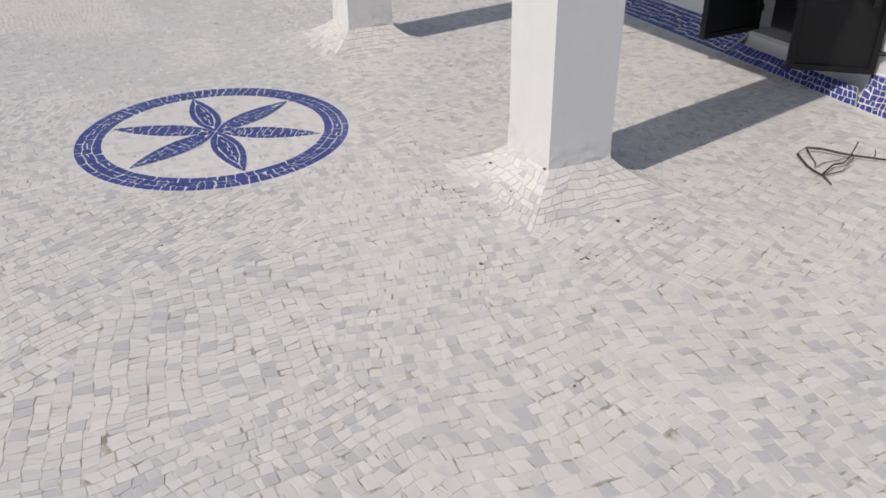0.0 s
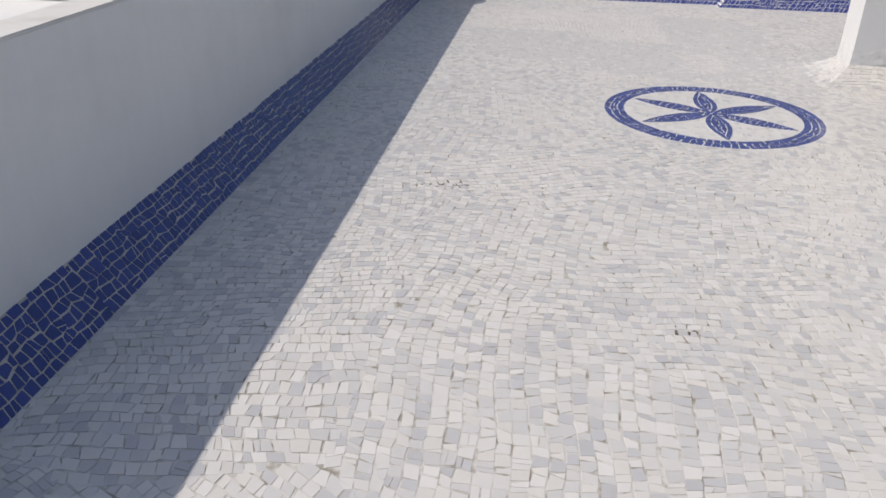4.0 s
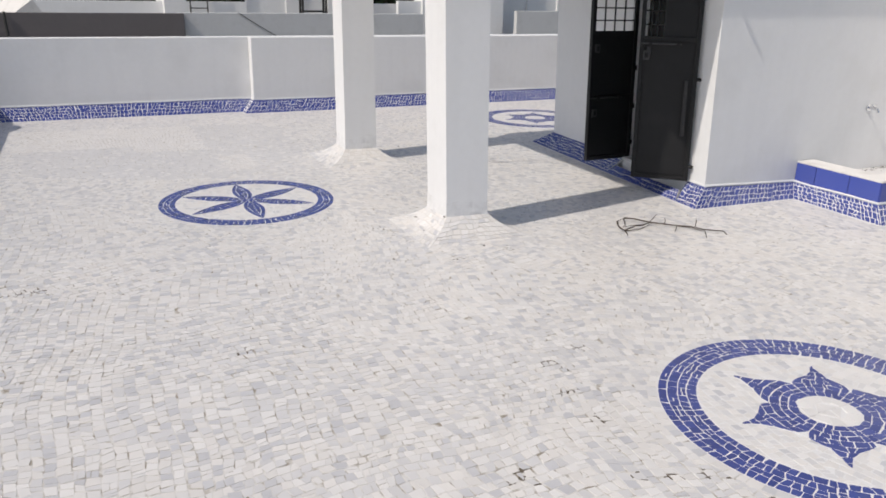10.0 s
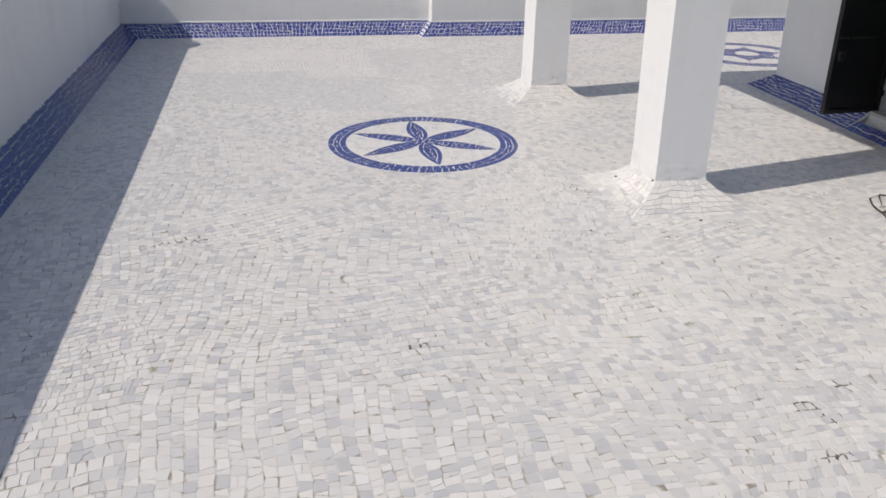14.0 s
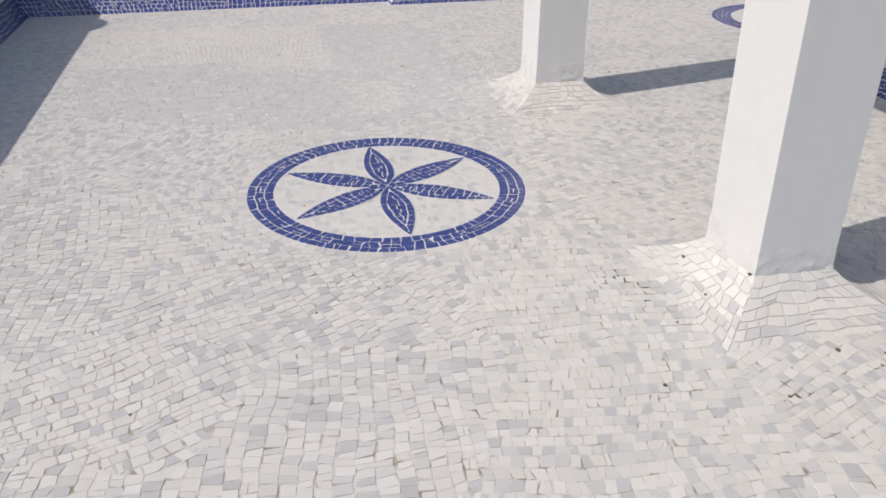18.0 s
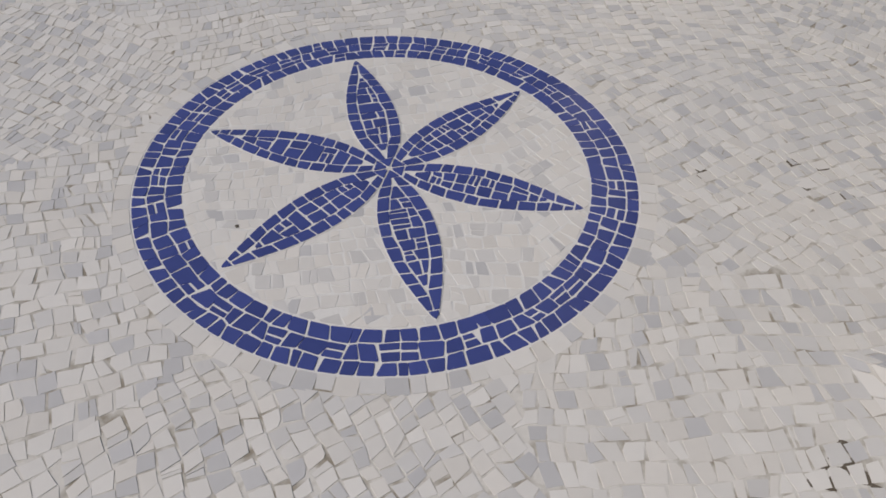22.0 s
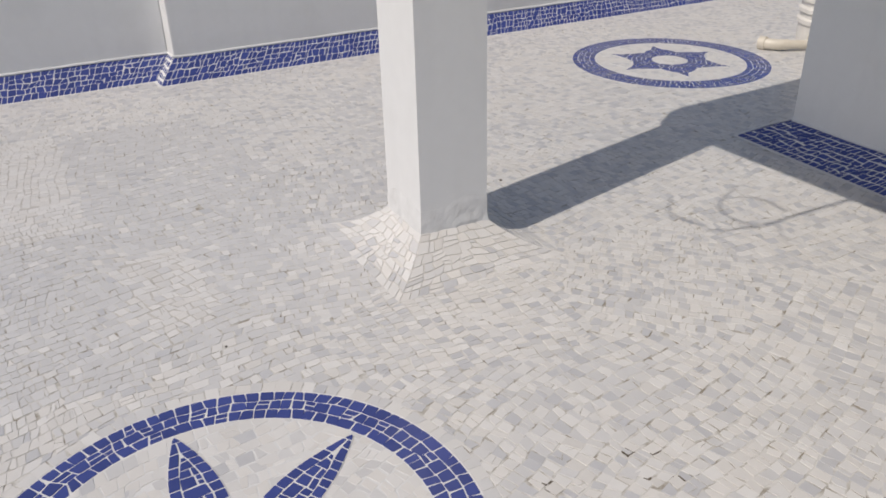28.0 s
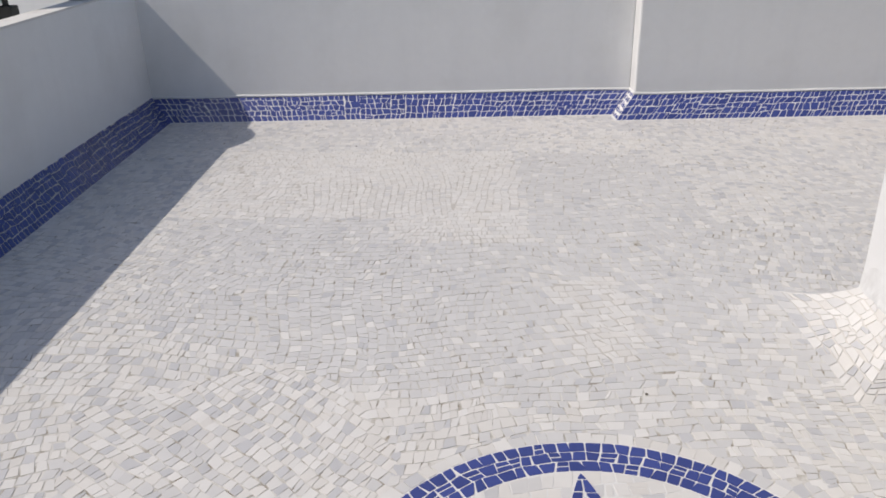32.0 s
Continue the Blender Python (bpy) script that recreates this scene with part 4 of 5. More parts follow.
# ---- satellite dishes ----
def dish(loc, aim, dia, mat, label, mast=0.25, back_off=(0, 0, 0)):
    thing = empty("satellite_dish", loc, label=label, category="satellite dish")
    d = Vector(aim).normalized()
    q = d.to_track_quat('Z', 'Y').to_matrix().to_4x4()
    c = Vector((0, 0, mast)) + Vector(back_off)
    bm = bmesh.new()
    n_, k_ = 40, 6
    depth = dia * 0.09
    for side, off in ((1, 0.0), (-1, -0.008)):
        rows = []
        for i in range(k_ + 1):
            r = dia / 2 * i / k_
            z = depth * (i / k_) ** 2 + off
            rows.append([bm.verts.new((r * math.cos(a) * 0.94, r * math.sin(a), z)) for a in (2 * math.pi * j / n_ for j in range(n_))] if i else [bm.verts.new((0, 0, off))])
        for a, b in zip(rows, rows[1:]):
            for j in range(n_):
                bm.faces.new((a[0], b[j], b[(j + 1) % n_]) if len(a) == 1 else (a[j], b[j], b[(j + 1) % n_], a[(j + 1) % n_]))
        if side == 1:
            rim = rows[-1]
        else:
            for j in range(n_):
                bm.faces.new((rim[j], rows[-1][j], rows[-1][(j + 1) % n_], rim[(j + 1) % n_]))
    bmesh.ops.transform(bm, matrix=Matrix.Translation(c + d * 0.05) @ q, verts=bm.verts)
    part("reflector", bm, mat, thing)
    part("mast", tube(bmesh.new(), [(0, 0, 0), (0, 0, mast)], 0.022, 10), M_STEEL, thing)
    part("clamp", tube(bmesh.new(), [(0, 0, mast), c + d * 0.05], 0.018, 8), M_RUBBER, thing)
    part("bracket", box(bmesh.new(), -0.05, 0.05, -0.05, 0.05, mast - 0.07, mast + 0.05, bevel=0.008), M_RUBBER, thing)
    low = c + q.to_3x3() @ Vector((0, -dia * 0.42, depth)) + d * 0.03
    focus = c + d * dia * 0.63 + q.to_3x3() @ Vector((0, -dia * 0.338, 0))
    part("arm", tube(bmesh.new(), [(0, 0, mast - 0.02), low - d * 0.02 - Vector((0, 0, 0.045)), low + d * 0.03 - Vector((0, 0, 0.035)), focus], 0.013, 8), M_RUBBER, thing)
    head_ = part("receiver", tube(bmesh.new(), [focus - d * 0.05, focus + d * 0.05], 0.028, 12), M_RUBBER, thing, "black receiver head")
    part("cap", tube(bmesh.new(), [focus - d * 0.075, focus - d * 0.05], 0.032, 12), M_DISH_W, head_)
    part("cable", tube(bmesh.new(), bezier(focus, focus + Vector((0, -0.02, -0.25)), low + Vector((0, -0.05, -0.22)), low, 12), 0.006, 6), M_RUBBER, thing)
    return thing


dish((-1.685, 7.68, 0.625), (-0.84, -0.10, 0.52), 0.87, M_DISH, "grey satellite dish standing beside the white parapet", mast=0.23, back_off=(0.045, 0, 0.151))
post = part("dish_stand", tube(bmesh.new(), [(-1.685, 7.68, -0.02), (-1.685, 7.68, 0.625)], 0.024, 10), M_STEEL)
tagged(post, "thin steel post carrying a dish", "post")
dish((-1.30, 18.02, -0.02), (-0.58, -0.68, 0.44), 0.78, M_DISH_W, "white satellite dish above the dark parapet", mast=1.185)

# ---- bench and ladder on the far roof ----
bench = empty("stool", (7.22, 22.6, -0.19), label="weathered wooden stool with dark legs", category="stool")
part("seat", box(bmesh.new(), -0.46, 0.40, -0.2, 0.2, 1.42, 1.47, bevel=0.01), M_TWIG, bench)
part("cushion", box(bmesh.new(), -0.52, 0.16, -0.19, 0.19, 1.4705, 1.53, bevel=0.02), M_RUBBER, bench, "folded dark cloth")
for x in (-0.40, 0.34):
    for y in (-0.15, 0.15):
        part("leg", box(bmesh.new(), x - 0.03, x + 0.03, y - 0.03, y + 0.03, 0.0, 1.42), M_RUBBER, bench)
for y in (-0.15, 0.15):
    part("stretcher", box(bmesh.new(), -0.37, 0.31, y - 0.015, y + 0.015, 0.95, 1.0), M_RUBBER, bench)
ladder = empty("ladder", (3.64, 23.3, -0.02), label="thin black metal ladder against a roof house", category="ladder")
for x in (0.0, 0.50):
    part("rail", tube(bmesh.new(), [(x, 0, 0), (x, 0.2, 2.3)], 0.02, 8), M_RUBBER, ladder)
for k in range(7):
    part("rung", tube(bmesh.new(), [(0, 0.2 * k / 7 + 0.02, 0.25 + 0.3 * k), (0.5, 0.2 * k / 7 + 0.02, 0.25 + 0.3 * k)], 0.016, 8), M_RUBBER, ladder)
cable = part("cable", tube(bmesh.new(), bezier((-4.7, 17.42, 0.55), (-3.2, 17.42, 0.42), (-2.4, 17.42, 0.66), (-1.4, 17.44, 0.885), 14), 0.035, 6), M_RUBBER)
tagged(cable, "black cables slung along the dark parapet", "cable")
down = part("cable", tube(bmesh.new(), bezier((-0.93, 17.45, 0.90), (-0.95, 17.45, 0.6), (-0.88, 17.45, 0.3), (-0.92, 17.45, -0.02), 10), 0.03, 6), M_RUBBER)
tagged(down, "black cable running down the dark parapet", "cable")

# ---- things on the floor ----
twig = empty("dead_vine", (3.6, 2.2, 0.0), label="dry dead vine stem lying on the terrace", category="twig")
def stem(pts, r):
    o = Vector(twig.location)
    part("stem", tube(bmesh.new(), [Vector((x, y, z)) - o for x, y, z in pts], r, 6, r * 0.6), M_TWIG, twig)
stem([(3.655, 2.455, 0.008), (3.615, 2.400, 0.012), (3.580, 2.345, 0.014), (3.563, 2.290, 0.013), (3.560, 2.240, 0.012), (3.528, 2.170, 0.006)], 0.0062)
stem([(3.700, 2.440, 0.02), (3.722, 2.468, 0.022), (3.775, 2.425, 0.022), (3.812, 2.360, 0.020), (3.850, 2.310, 0.018), (3.905, 2.250, 0.018), (3.955, 2.185, 0.020), (4.030, 2.125, 0.022), (4.075, 2.050, 0.018), (4.130, 2.020, 0.014), (4.192, 1.985, 0.012), (4.172, 1.930, 0.006)], 0.0058)
stem([(3.560, 2.245, 0.012), (3.610, 2.262, 0.016), (3.680, 2.285, 0.020), (3.735, 2.275, 0.020), (3.800, 2.300, 0.022), (3.860, 2.325, 0.040), (3.905, 2.345, 0.060)], 0.0050)
stem([(3.570, 2.240, 0.010), (3.680, 2.235, 0.010), (3.790, 2.275, 0.018), (3.850, 2.310, 0.018)], 0.0028)
stem([(3.655, 2.455, 0.010), (3.685, 2.470, 0.010), (3.720, 2.468, 0.020)], 0.0026)
stem([(3.700, 2.440, 0.020), (3.668, 2.390, 0.016), (3.640, 2.345, 0.012), (3.600, 2.315, 0.012)], 0.0034)
stem([(3.620, 2.320, 0.010), (3.690, 2.335, 0.008), (3.760, 2.320, 0.010), (3.850, 2.312, 0.018)], 0.0022)
for a, b in (((3.905, 2.250, 0.018), (3.912, 2.262, 0.055)), ((3.955, 2.185, 0.020), (3.880, 2.110, 0.006)), ((4.045, 2.100, 0.022), (4.052, 2.108, 0.085)), ((4.075, 2.050, 0.018), (3.990, 1.925, 0.006)), ((3.960, 2.175, 0.018), (4.075, 2.050, 0.006))):
    stem([a, tuple((Vector(a) + Vector(b)) / 2 + Vector((0.006, 0, 0.004))), b], 0.0034)
creeper = empty("dead_creeper", (2.40, 4.30, SLAB_Z), label="dry leafless creeper hanging from the porch slab", category="creeper")
def shoot(pts, r):
    o = Vector(creeper.location)
    part("shoot", tube(bmesh.new(), [Vector(p) - o for p in pts], r, 5, r * 0.5), M_TWIG, creeper)
def hung(points, r):
    """A shoot whose places are given as they project down the sunlight from a height."""
    shoot([(x + SUN_DIR.x / SUN_DIR.z * z, y + SUN_DIR.y / SUN_DIR.z * z, z) for x, y, z in points], r)
shoot([(2.46, 4.00, SLAB_Z + 0.155), (2.36, 4.02, SLAB_Z + 0.170), (2.28, 4.04, SLAB_Z + 0.165), (2.254, 4.047, 2.63)], 0.010)
hung([(4.430, 4.447, 2.63), (4.192, 4.466, 2.58), (3.955, 4.475, 2.50), (3.842, 4.487, 2.46), (3.719, 4.533, 2.42), (3.634, 4.581, 2.40)], 0.0100)
hung([(3.842, 4.487, 2.46), (3.815, 4.617, 2.44), (3.855, 4.710, 2.42), (3.949, 4.767, 2.40), (4.161, 4.843, 2.36)], 0.0070)
hung([(4.072, 4.522, 2.54), (4.104, 4.623, 2.50), (4.069, 4.706, 2.46), (3.970, 4.769, 2.44)], 0.0070)
hung([(3.948, 4.479, 2.50), (3.854, 4.367, 2.44), (3.864, 4.300, 2.40)], 0.0060)
hung([(3.667, 4.611, 2.41), (3.627, 4.703, 2.42), (3.627, 4.805, 2.40), (3.761, 4.902, 2.36)], 0.0060)

# ---- blue mosaic skirting ----
def skirting(name, segs, size, rows, label, singles, first=None, ragged=0.0, grout=M_GROUT_WHITE, gap=0.0044, bead=True, bare=99, cross=1.0):
    """A sloping bed along the foot of a wall, with its blue tiles. segs: foot start, foot end, top start, top end."""
    bm = bmesh.new()
    mo = Mosaic(chip=0.13)
    for k_, (f0, f1, t0, t1) in enumerate(segs):
        steps = max(1, int((Vector(f1) - Vector(f0)).length / 0.05))
        n_ = (Vector(f1) - Vector(f0)).cross(Vector(t0) - Vector(f0)).normalized()
        n_ = n_ if n_.z > 0 else -n_
        for s_ in range(steps):
            a_, e_ = s_ / steps, (s_ + 1) / steps
            vs = [bm.verts.new(p) for p in (Vector(f0).lerp(Vector(f1), a_), Vector(f0).lerp(Vector(f1), e_), Vector(t0).lerp(Vector(t1), e_), Vector(t0).lerp(Vector(t1), a_))]
            bm.faces.new(vs)
            lo = [bm.verts.new(Vector(v.co) - n_ * 0.02) for v in vs]
            for i in range(4):
                bm.faces.new((vs[i], vs[(i + 1) % 4], lo[(i + 1) % 4], lo[i]))
        strip(mo, f0, f1, t0, t1, rows, size, 0, ragged=ragged, gap=gap if k_ < bare else 0.017, cross=cross, wild=1.5)
    bed = tagged(part(name, bm, grout), label, "skirting", kind="structure")
    for f0, f1, t0, t1 in segs if bead else ():
        # a trowelled white bead along the top of the tiles
        pts = [Vector(t0).lerp(Vector(t1), i / 60) for i in range(61)]
        out = ((Vector(f0) - Vector(t0)) * Vector((1, 1, 0))).normalized()
        pts = [p + out * (0.004 + 0.003 * noise.noise((p.x * 9, p.y * 9, 1.0))) + Vector((0, 0, 0.004 + 0.006 * noise.noise((p.x * 5, p.y * 5, 4.0)))) for p in pts]
        part("plaster_bead", tube(bmesh.new(), pts, 0.0100, 6), M_PAINT, bed)
        # and a thin line of white grout along their foot
        pts = [Vector(f0).lerp(Vector(f1), i / 60) for i in range(61)]
        pts = [p + out * (0.010 + 0.004 * noise.noise((p.x * 7, p.y * 7, 2.0))) + Vector((0, 0, -0.0068)) for p in pts]
        part("grout_line", tube(bmesh.new(), pts, 0.0110, 6), M_GROUT_WHITE, bed)
    mo.link(name + "_tiles", [M_BLUE], bed, singles, first)
    return bed


xf, yf, yf2 = LEFT_X + FOOT, FAR_Y - FOOT, FAR_Y2 - FOOT
# darker grout than the other trims: the parapet's shade is partly in its colour
skirting("trim_west", [((xf + 0.036, -4.3, 0), (xf + 0.012, yf, 0), (LEFT_X - 0.002, -4.3, 0.130), (LEFT_X - 0.002, FAR_Y, FOOT + 0.008))], 0.038, 6,
         "sloping skirting of broken cobalt blue tiles", 300, lambda x, y, z: 1.0 < y < 6.0, ragged=0.05, grout=M_GROUT_DARK, gap=0.0036, bead=False, cross=1.25)
skirting("trim_north", [((xf, yf, 0), (STEP_X - 0.15, yf, 0), (LEFT_X, FAR_Y + 0.002, FOOT), (STEP_X, FAR_Y + 0.002, FOOT))], 0.041, 5,
         "sloping skirting of broken cobalt blue tiles", 300)
skirting("trim_north_step", [((STEP_X - 0.15, yf2, 0), (11.9, yf2, 0), (STEP_X, FAR_Y2 + 0.002, FOOT), (11.9, FAR_Y2 + 0.002, FOOT)),
                             ((STEP_X - 0.15, yf, 0), (STEP_X - 0.15, yf2, 0), (STEP_X + 0.002, FAR_Y, FOOT), (STEP_X + 0.002, FAR_Y2, FOOT))], 0.041, 5,
         "sloping skirting of broken cobalt blue tiles", 300, bare=1)
BH = 0.14
fc = (4.423, 2.515)
fe = (4.676, 5.312)
def foot_at(s):
    p = Vector(fc).lerp(Vector(fe), s / LEN)
    return (p.x, p.y, 0)
skirting("trim_stairhead_west", [(foot_at(D1), (*fe, 0), (*along(D1, -0.002), BH), (*along(LEN, -0.002), BH)),
                                 (foot_at(0), foot_at(D0), (*along(0, -0.002), BH), (*along(D0, -0.002), BH)),
                                 ((*fe, 0), (4.99, 5.335, 0), (*along(LEN, -0.002), BH), (5.0, B1.y - 0.002, BH))], 0.037, 7,
         "sloping skirting of broken cobalt blue tiles by the gate", 300, gap=0.0048)
skirting("trim_doorstep", [(foot_at(D0), foot_at(D1), (*along(D0, 0.075), 0.07), (*along(D1, 0.075), 0.07))], 0.040, 3,
         "low run of broken cobalt blue tiles under the gate", 100, bead=False)
skirting("trim_stairhead_south", [((*fc, 0), (5.415, 2.478, 0), (*along(0, 0), BH), (5.551, B0.y + 0.002, 0.102)),
                                  ((5.415, 2.478, 0), (5.392, 1.680, 0), (5.551, B0.y, 0.102), (5.551, 1.848, 0.102)),
                                  ((5.392, 1.680, 0), (6.785, 1.690, 0), (5.551, 1.848, 0.102), (6.785, 1.848, 0.102))], 0.041, 5,
         "sloping skirting of broken cobalt blue tiles round the platform", 300, gap=0.0056)

# ---- medallions ----
def medallion(name, centre, label, draw, singles, size=1.0, inner=RING_IN, rows=3, tile=0.039):
    cx, cy = centre
    thing = tagged(part(name, disc(cx, cy, (RING_OUT + 0.005) * size, -0.0002), M_GROUT_WHITE), label, "medallion", kind="structure")
    mo = Mosaic(chip=0.12)
    ring(mo, cx, cy, inner * size, RING_OUT * size, rows, tile, 0, z=0.0015, gap=0.0040, wild=0.95)
    mo.link("ring_tiles", [M_BLUE], thing, singles)
    mo = Mosaic(chip=0.08)
    ring(mo, cx, cy, RING_OUT * size + 0.001, RING_OUT * size + COURSE, 1, 0.043, lambda: pick((4, 5, 4, 2)), z=0.0009, gap=0.0024, uneven=0.007)
    mo.link("border_tiles", TILE, thing)
    draw(thing, cx, cy)
    return thing


def disc(cx, cy, r, z):
    bm = bmesh.new()
    lo = [bm.verts.new((cx + r * math.cos(a), cy + r * math.sin(a), z)) for a in (2 * math.pi * k / 72 for k in range(72))]
    bm.faces.new(lo)
    return bm


def plate(poly, z):
    bm = bmesh.new()
    prism(bm, poly, -0.004, z)
    return bm


def inset(poly, g):
    """A polygon drawn in by g along every edge, or None where nothing is left."""
    poly = ccw(poly)
    out, k = [], len(poly)
    for i in range(k):
        p, q, r = Vector(poly[i - 1]), Vector(poly[i]), Vector(poly[(i + 1) % k])
        u, v = (q - p), (r - q)
        if u.length < 1e-5 or v.length < 1e-5:
            return None
        u.normalize()
        v.normalize()
        m = Vector((-u.y - v.y, u.x + v.x))
        m = m / max(m.length, 1e-6)
        c = max(m.dot(Vector((-u.y, u.x))), 0.35)
        out.append((q.x + m.x * g / c, q.y + m.y * g / c))
    return out if ccw(out) is out and area(out) > 0.00004 else None


def petals(thing, cx, cy):
    """Six petals: a course of larger tiles along each edge, broken bits filling the middle."""
    for i in range(6):
        a = radians(90 - 60 * i)
        d, s = (math.cos(a), math.sin(a)), (-math.sin(a), math.cos(a))
        r0, r1, wmax, edge = 0.006, 0.514, 0.069, 0.033
        key = rng.uniform(0, 60)

        def half(t):
            r = r0 + (r1 - r0) * t
            return min(0.53 * r + 0.002, wmax * math.sin(math.pi * min(max(t, 0.0), 1.0) ** 0.84) ** 0.85 + 0.0015)

        def at(t, w):
            r = r0 + (r1 - r0) * t
            return (cx + r * d[0] + w * s[0], cy + r * d[1] + w * s[1])

        def bent(t, w, k):
            n = noise.noise_vector((t * 16, w * 30, key))
            return at(t + 0.012 * k * n.x, w + 0.007 * k * n.y)
        ts = [k / 26 for k in range(27)]
        poly = ccw([at(t, half(t)) for t in ts] + [at(t, -half(t)) for t in ts[::-1]])
        pet = part("petal", plate(poly, 0.0022), M_GROUT_WHITE, thing, "leaf-shaped petal of cobalt blue tiles")
        mo = Mosaic(0.004, chip=0.10)

        def lay(poly, g=0.0021):
            q = inset(poly, g * rng.uniform(0.8, 1.25))
            if q:
                mo.flat(q, 0, z=0.0042)
        head, tail = 0.060, 0.945
        lay([at(0.004, 0.003), at(head, half(head)), at(head + 0.01, -half(head)), at(0.004, -0.003)], 0.0012)
        lay([at(tail, half(tail)), at(0.975, half(0.975)), at(0.998, 0), at(0.975, -half(0.975)), at(tail, -half(tail))])
        for side in (-1, 1):
            t = head + rng.uniform(0.0, 0.012)
            while t < tail - 0.001:
                t2 = t + rng.uniform(0.060, 0.105)
                if tail - t2 < 0.04:
                    t2 = tail
                thin = lambda u: max(half(u) - edge, 0.0)
                k = 0.0 if t2 >= tail else 1.0
                lay([at(t, side * half(t)), at(t2, side * half(t2)), bent(t2, side * thin(t2), k), bent(t, side * thin(t), 1.0 if t > 0.1 else 0.0)])
                t = t2
        t = next(k / 100 for k in range(100) if half(k / 100) > edge + 0.005)
        stop = 1 - next(k / 100 for k in range(100) if half(1 - k / 100) > edge + 0.005)
        while t < stop - 0.01:
            t2 = min(t + rng.uniform(0.055, 0.095), stop)
            w, w2 = half(t) - edge, half(t2) - edge
            parts = 2 if min(w, w2) > 0.016 and rng.random() < 0.92 else 1
            m = rng.uniform(-0.35, 0.35)
            spans = ((-1, 1),) if parts == 1 else ((-1, m), (m, 1))
            for lo, hi in spans:
                cut = rng.uniform(0.4, 0.6) if rng.random() < 0.18 and parts == 2 else None
                steps = ((t, t2),) if cut is None else ((t, t + cut * (t2 - t)), (t + cut * (t2 - t), t2))
                for u, v in steps:
                    lay([bent(u, lo * (half(u) - edge), 1), bent(v, lo * (half(v) - edge), 1), bent(v, hi * (half(v) - edge), 1), bent(u, hi * (half(u) - edge), 1)], 0.0024)
            t = t2
        mo.link("petal_tiles", [M_BLUE], pet, singles=300)


STAR_SIZE, STAR_FAR_SIZE, STAR_IN = 1.022, 1.11, 0.492


def star(start, k_=1.0):
    def draw(thing, cx, cy):
        rt, rv, ri = 0.398 * k_, 0.258 * k_, 0.118 * k_

        far = (rt * rt - rv * rv) / (2 * (rt * math.cos(radians(30)) - rv))
        bow = far - rv

        def reach(r):
            """Half the angle that the star fills at a radius: its sides are hollow arcs."""
            if r <= rv:
                return radians(30)
            c = (r * r + far * far - bow * bow) / (2 * r * far)
            return max(radians(30) - math.acos(min(max(c, -1), 1)), 0.0) + 0.004
        poly = []
        for k in range(6):
            c = radians(start + 60 * k)
            rs = [rv + (rt - rv) * j / 8 for j in range(9)]
            poly += [(r, c - reach(r)) for r in rs] + [(r, c + reach(r)) for r in rs[::-1][1:]]
        outer = [(cx + r * math.cos(t), cy + r * math.sin(t)) for r, t in poly]
        body = part("star", plate(ccw(outer), 0.0022), M_GROUT_WHITE, thing, "six-pointed star of cobalt blue tiles")
        mo = Mosaic(0.004, chip=0.12)
        for k in range(6):
            c = radians(start + 60 * k)
            r = ri
            while r < rt - 0.004:
                dr = rng.uniform(0.030, 0.040)
                r2 = min(r + dr, rt)
                if rt - r2 < 0.02:
                    r2 = rt
                mid = (r + r2) / 2
                n_ = max(1, round(2 * reach(mid) * mid / 0.036))
                cut = [j / n_ + (rng.uniform(-0.08, 0.08) if 0 < j < n_ else 0) for j in range(n_ + 1)]
                for j in range(n_):
                    q = []
                    for rr, cc in ((r, cut[j]), (r2, cut[j]), (r2, cut[j + 1]), (r, cut[j + 1])):
                        t = c + reach(rr) * (2 * cc - 1)
                        p_ = (cx + rr * math.cos(t), cy + rr * math.sin(t))
                        n2 = noise.noise_vector((p_[0] * 21, p_[1] * 21, 40.0))
                        e_ = 0.0 if rr >= rt else 0.012
                        q.append((p_[0] + e_ * n2.x, p_[1] + e_ * n2.y))
                    c_ = (sum(p[0] for p in q) / 4, sum(p[1] for p in q) / 4)
                    s_ = rng.uniform(0.85, 0.91)
                    q = [(c_[0] + s_ * (p[0] - c_[0]), c_[1] + s_ * (p[1] - c_[1])) for p in q]
                    if area(q) > 0.00005:
                        mo.flat(ccw(q), 0, z=0.0042)
                r = r2
        mo.link("star_tiles", [M_BLUE], body, singles=300)
        mo = Mosaic(0.004)
        eye = part("star_eye", disc(cx, cy, ri, 0.0030), M_GROUT_WHITE, thing, "round white centre of the star")
        ring(mo, cx, cy, 0.06, ri, 1, 0.05, 1, z=0.0062)
        ring(mo, cx, cy, 0.008, 0.06, 1, 0.06, 1, z=0.0062)
        mo.link("eye_tiles", TILE, eye)
    return draw


medallion("flower_medallion", FLOWER, "round floor medallion with a six-petalled blue flower", petals, 400)
medallion("star_medallion", STAR, "round floor medallion with a blue six-pointed star", star(50), 300, STAR_SIZE, STAR_IN, 4, 0.036)
medallion("star_medallion", STAR_FAR, "round floor medallion with a blue star near the stairhead", star(62, 1.10), 0, STAR_FAR_SIZE, STAR_IN, 4, 0.034)

# ---- the paving ----
MIX = {"inside": (5, 6, 2.5, 0.7), "mixed": (4, 5, 4, 2.6), "cream": (9, 3, 0.8, 1.0), "white": (4, 7, 2, 1.6), "grey": (0.6, 2, 7, 5), "pale": (1, 4, 7, 1), "flat": (0.2, 0.8, 9, 0.5), "bright": (4, 9, 0.3, 0)}


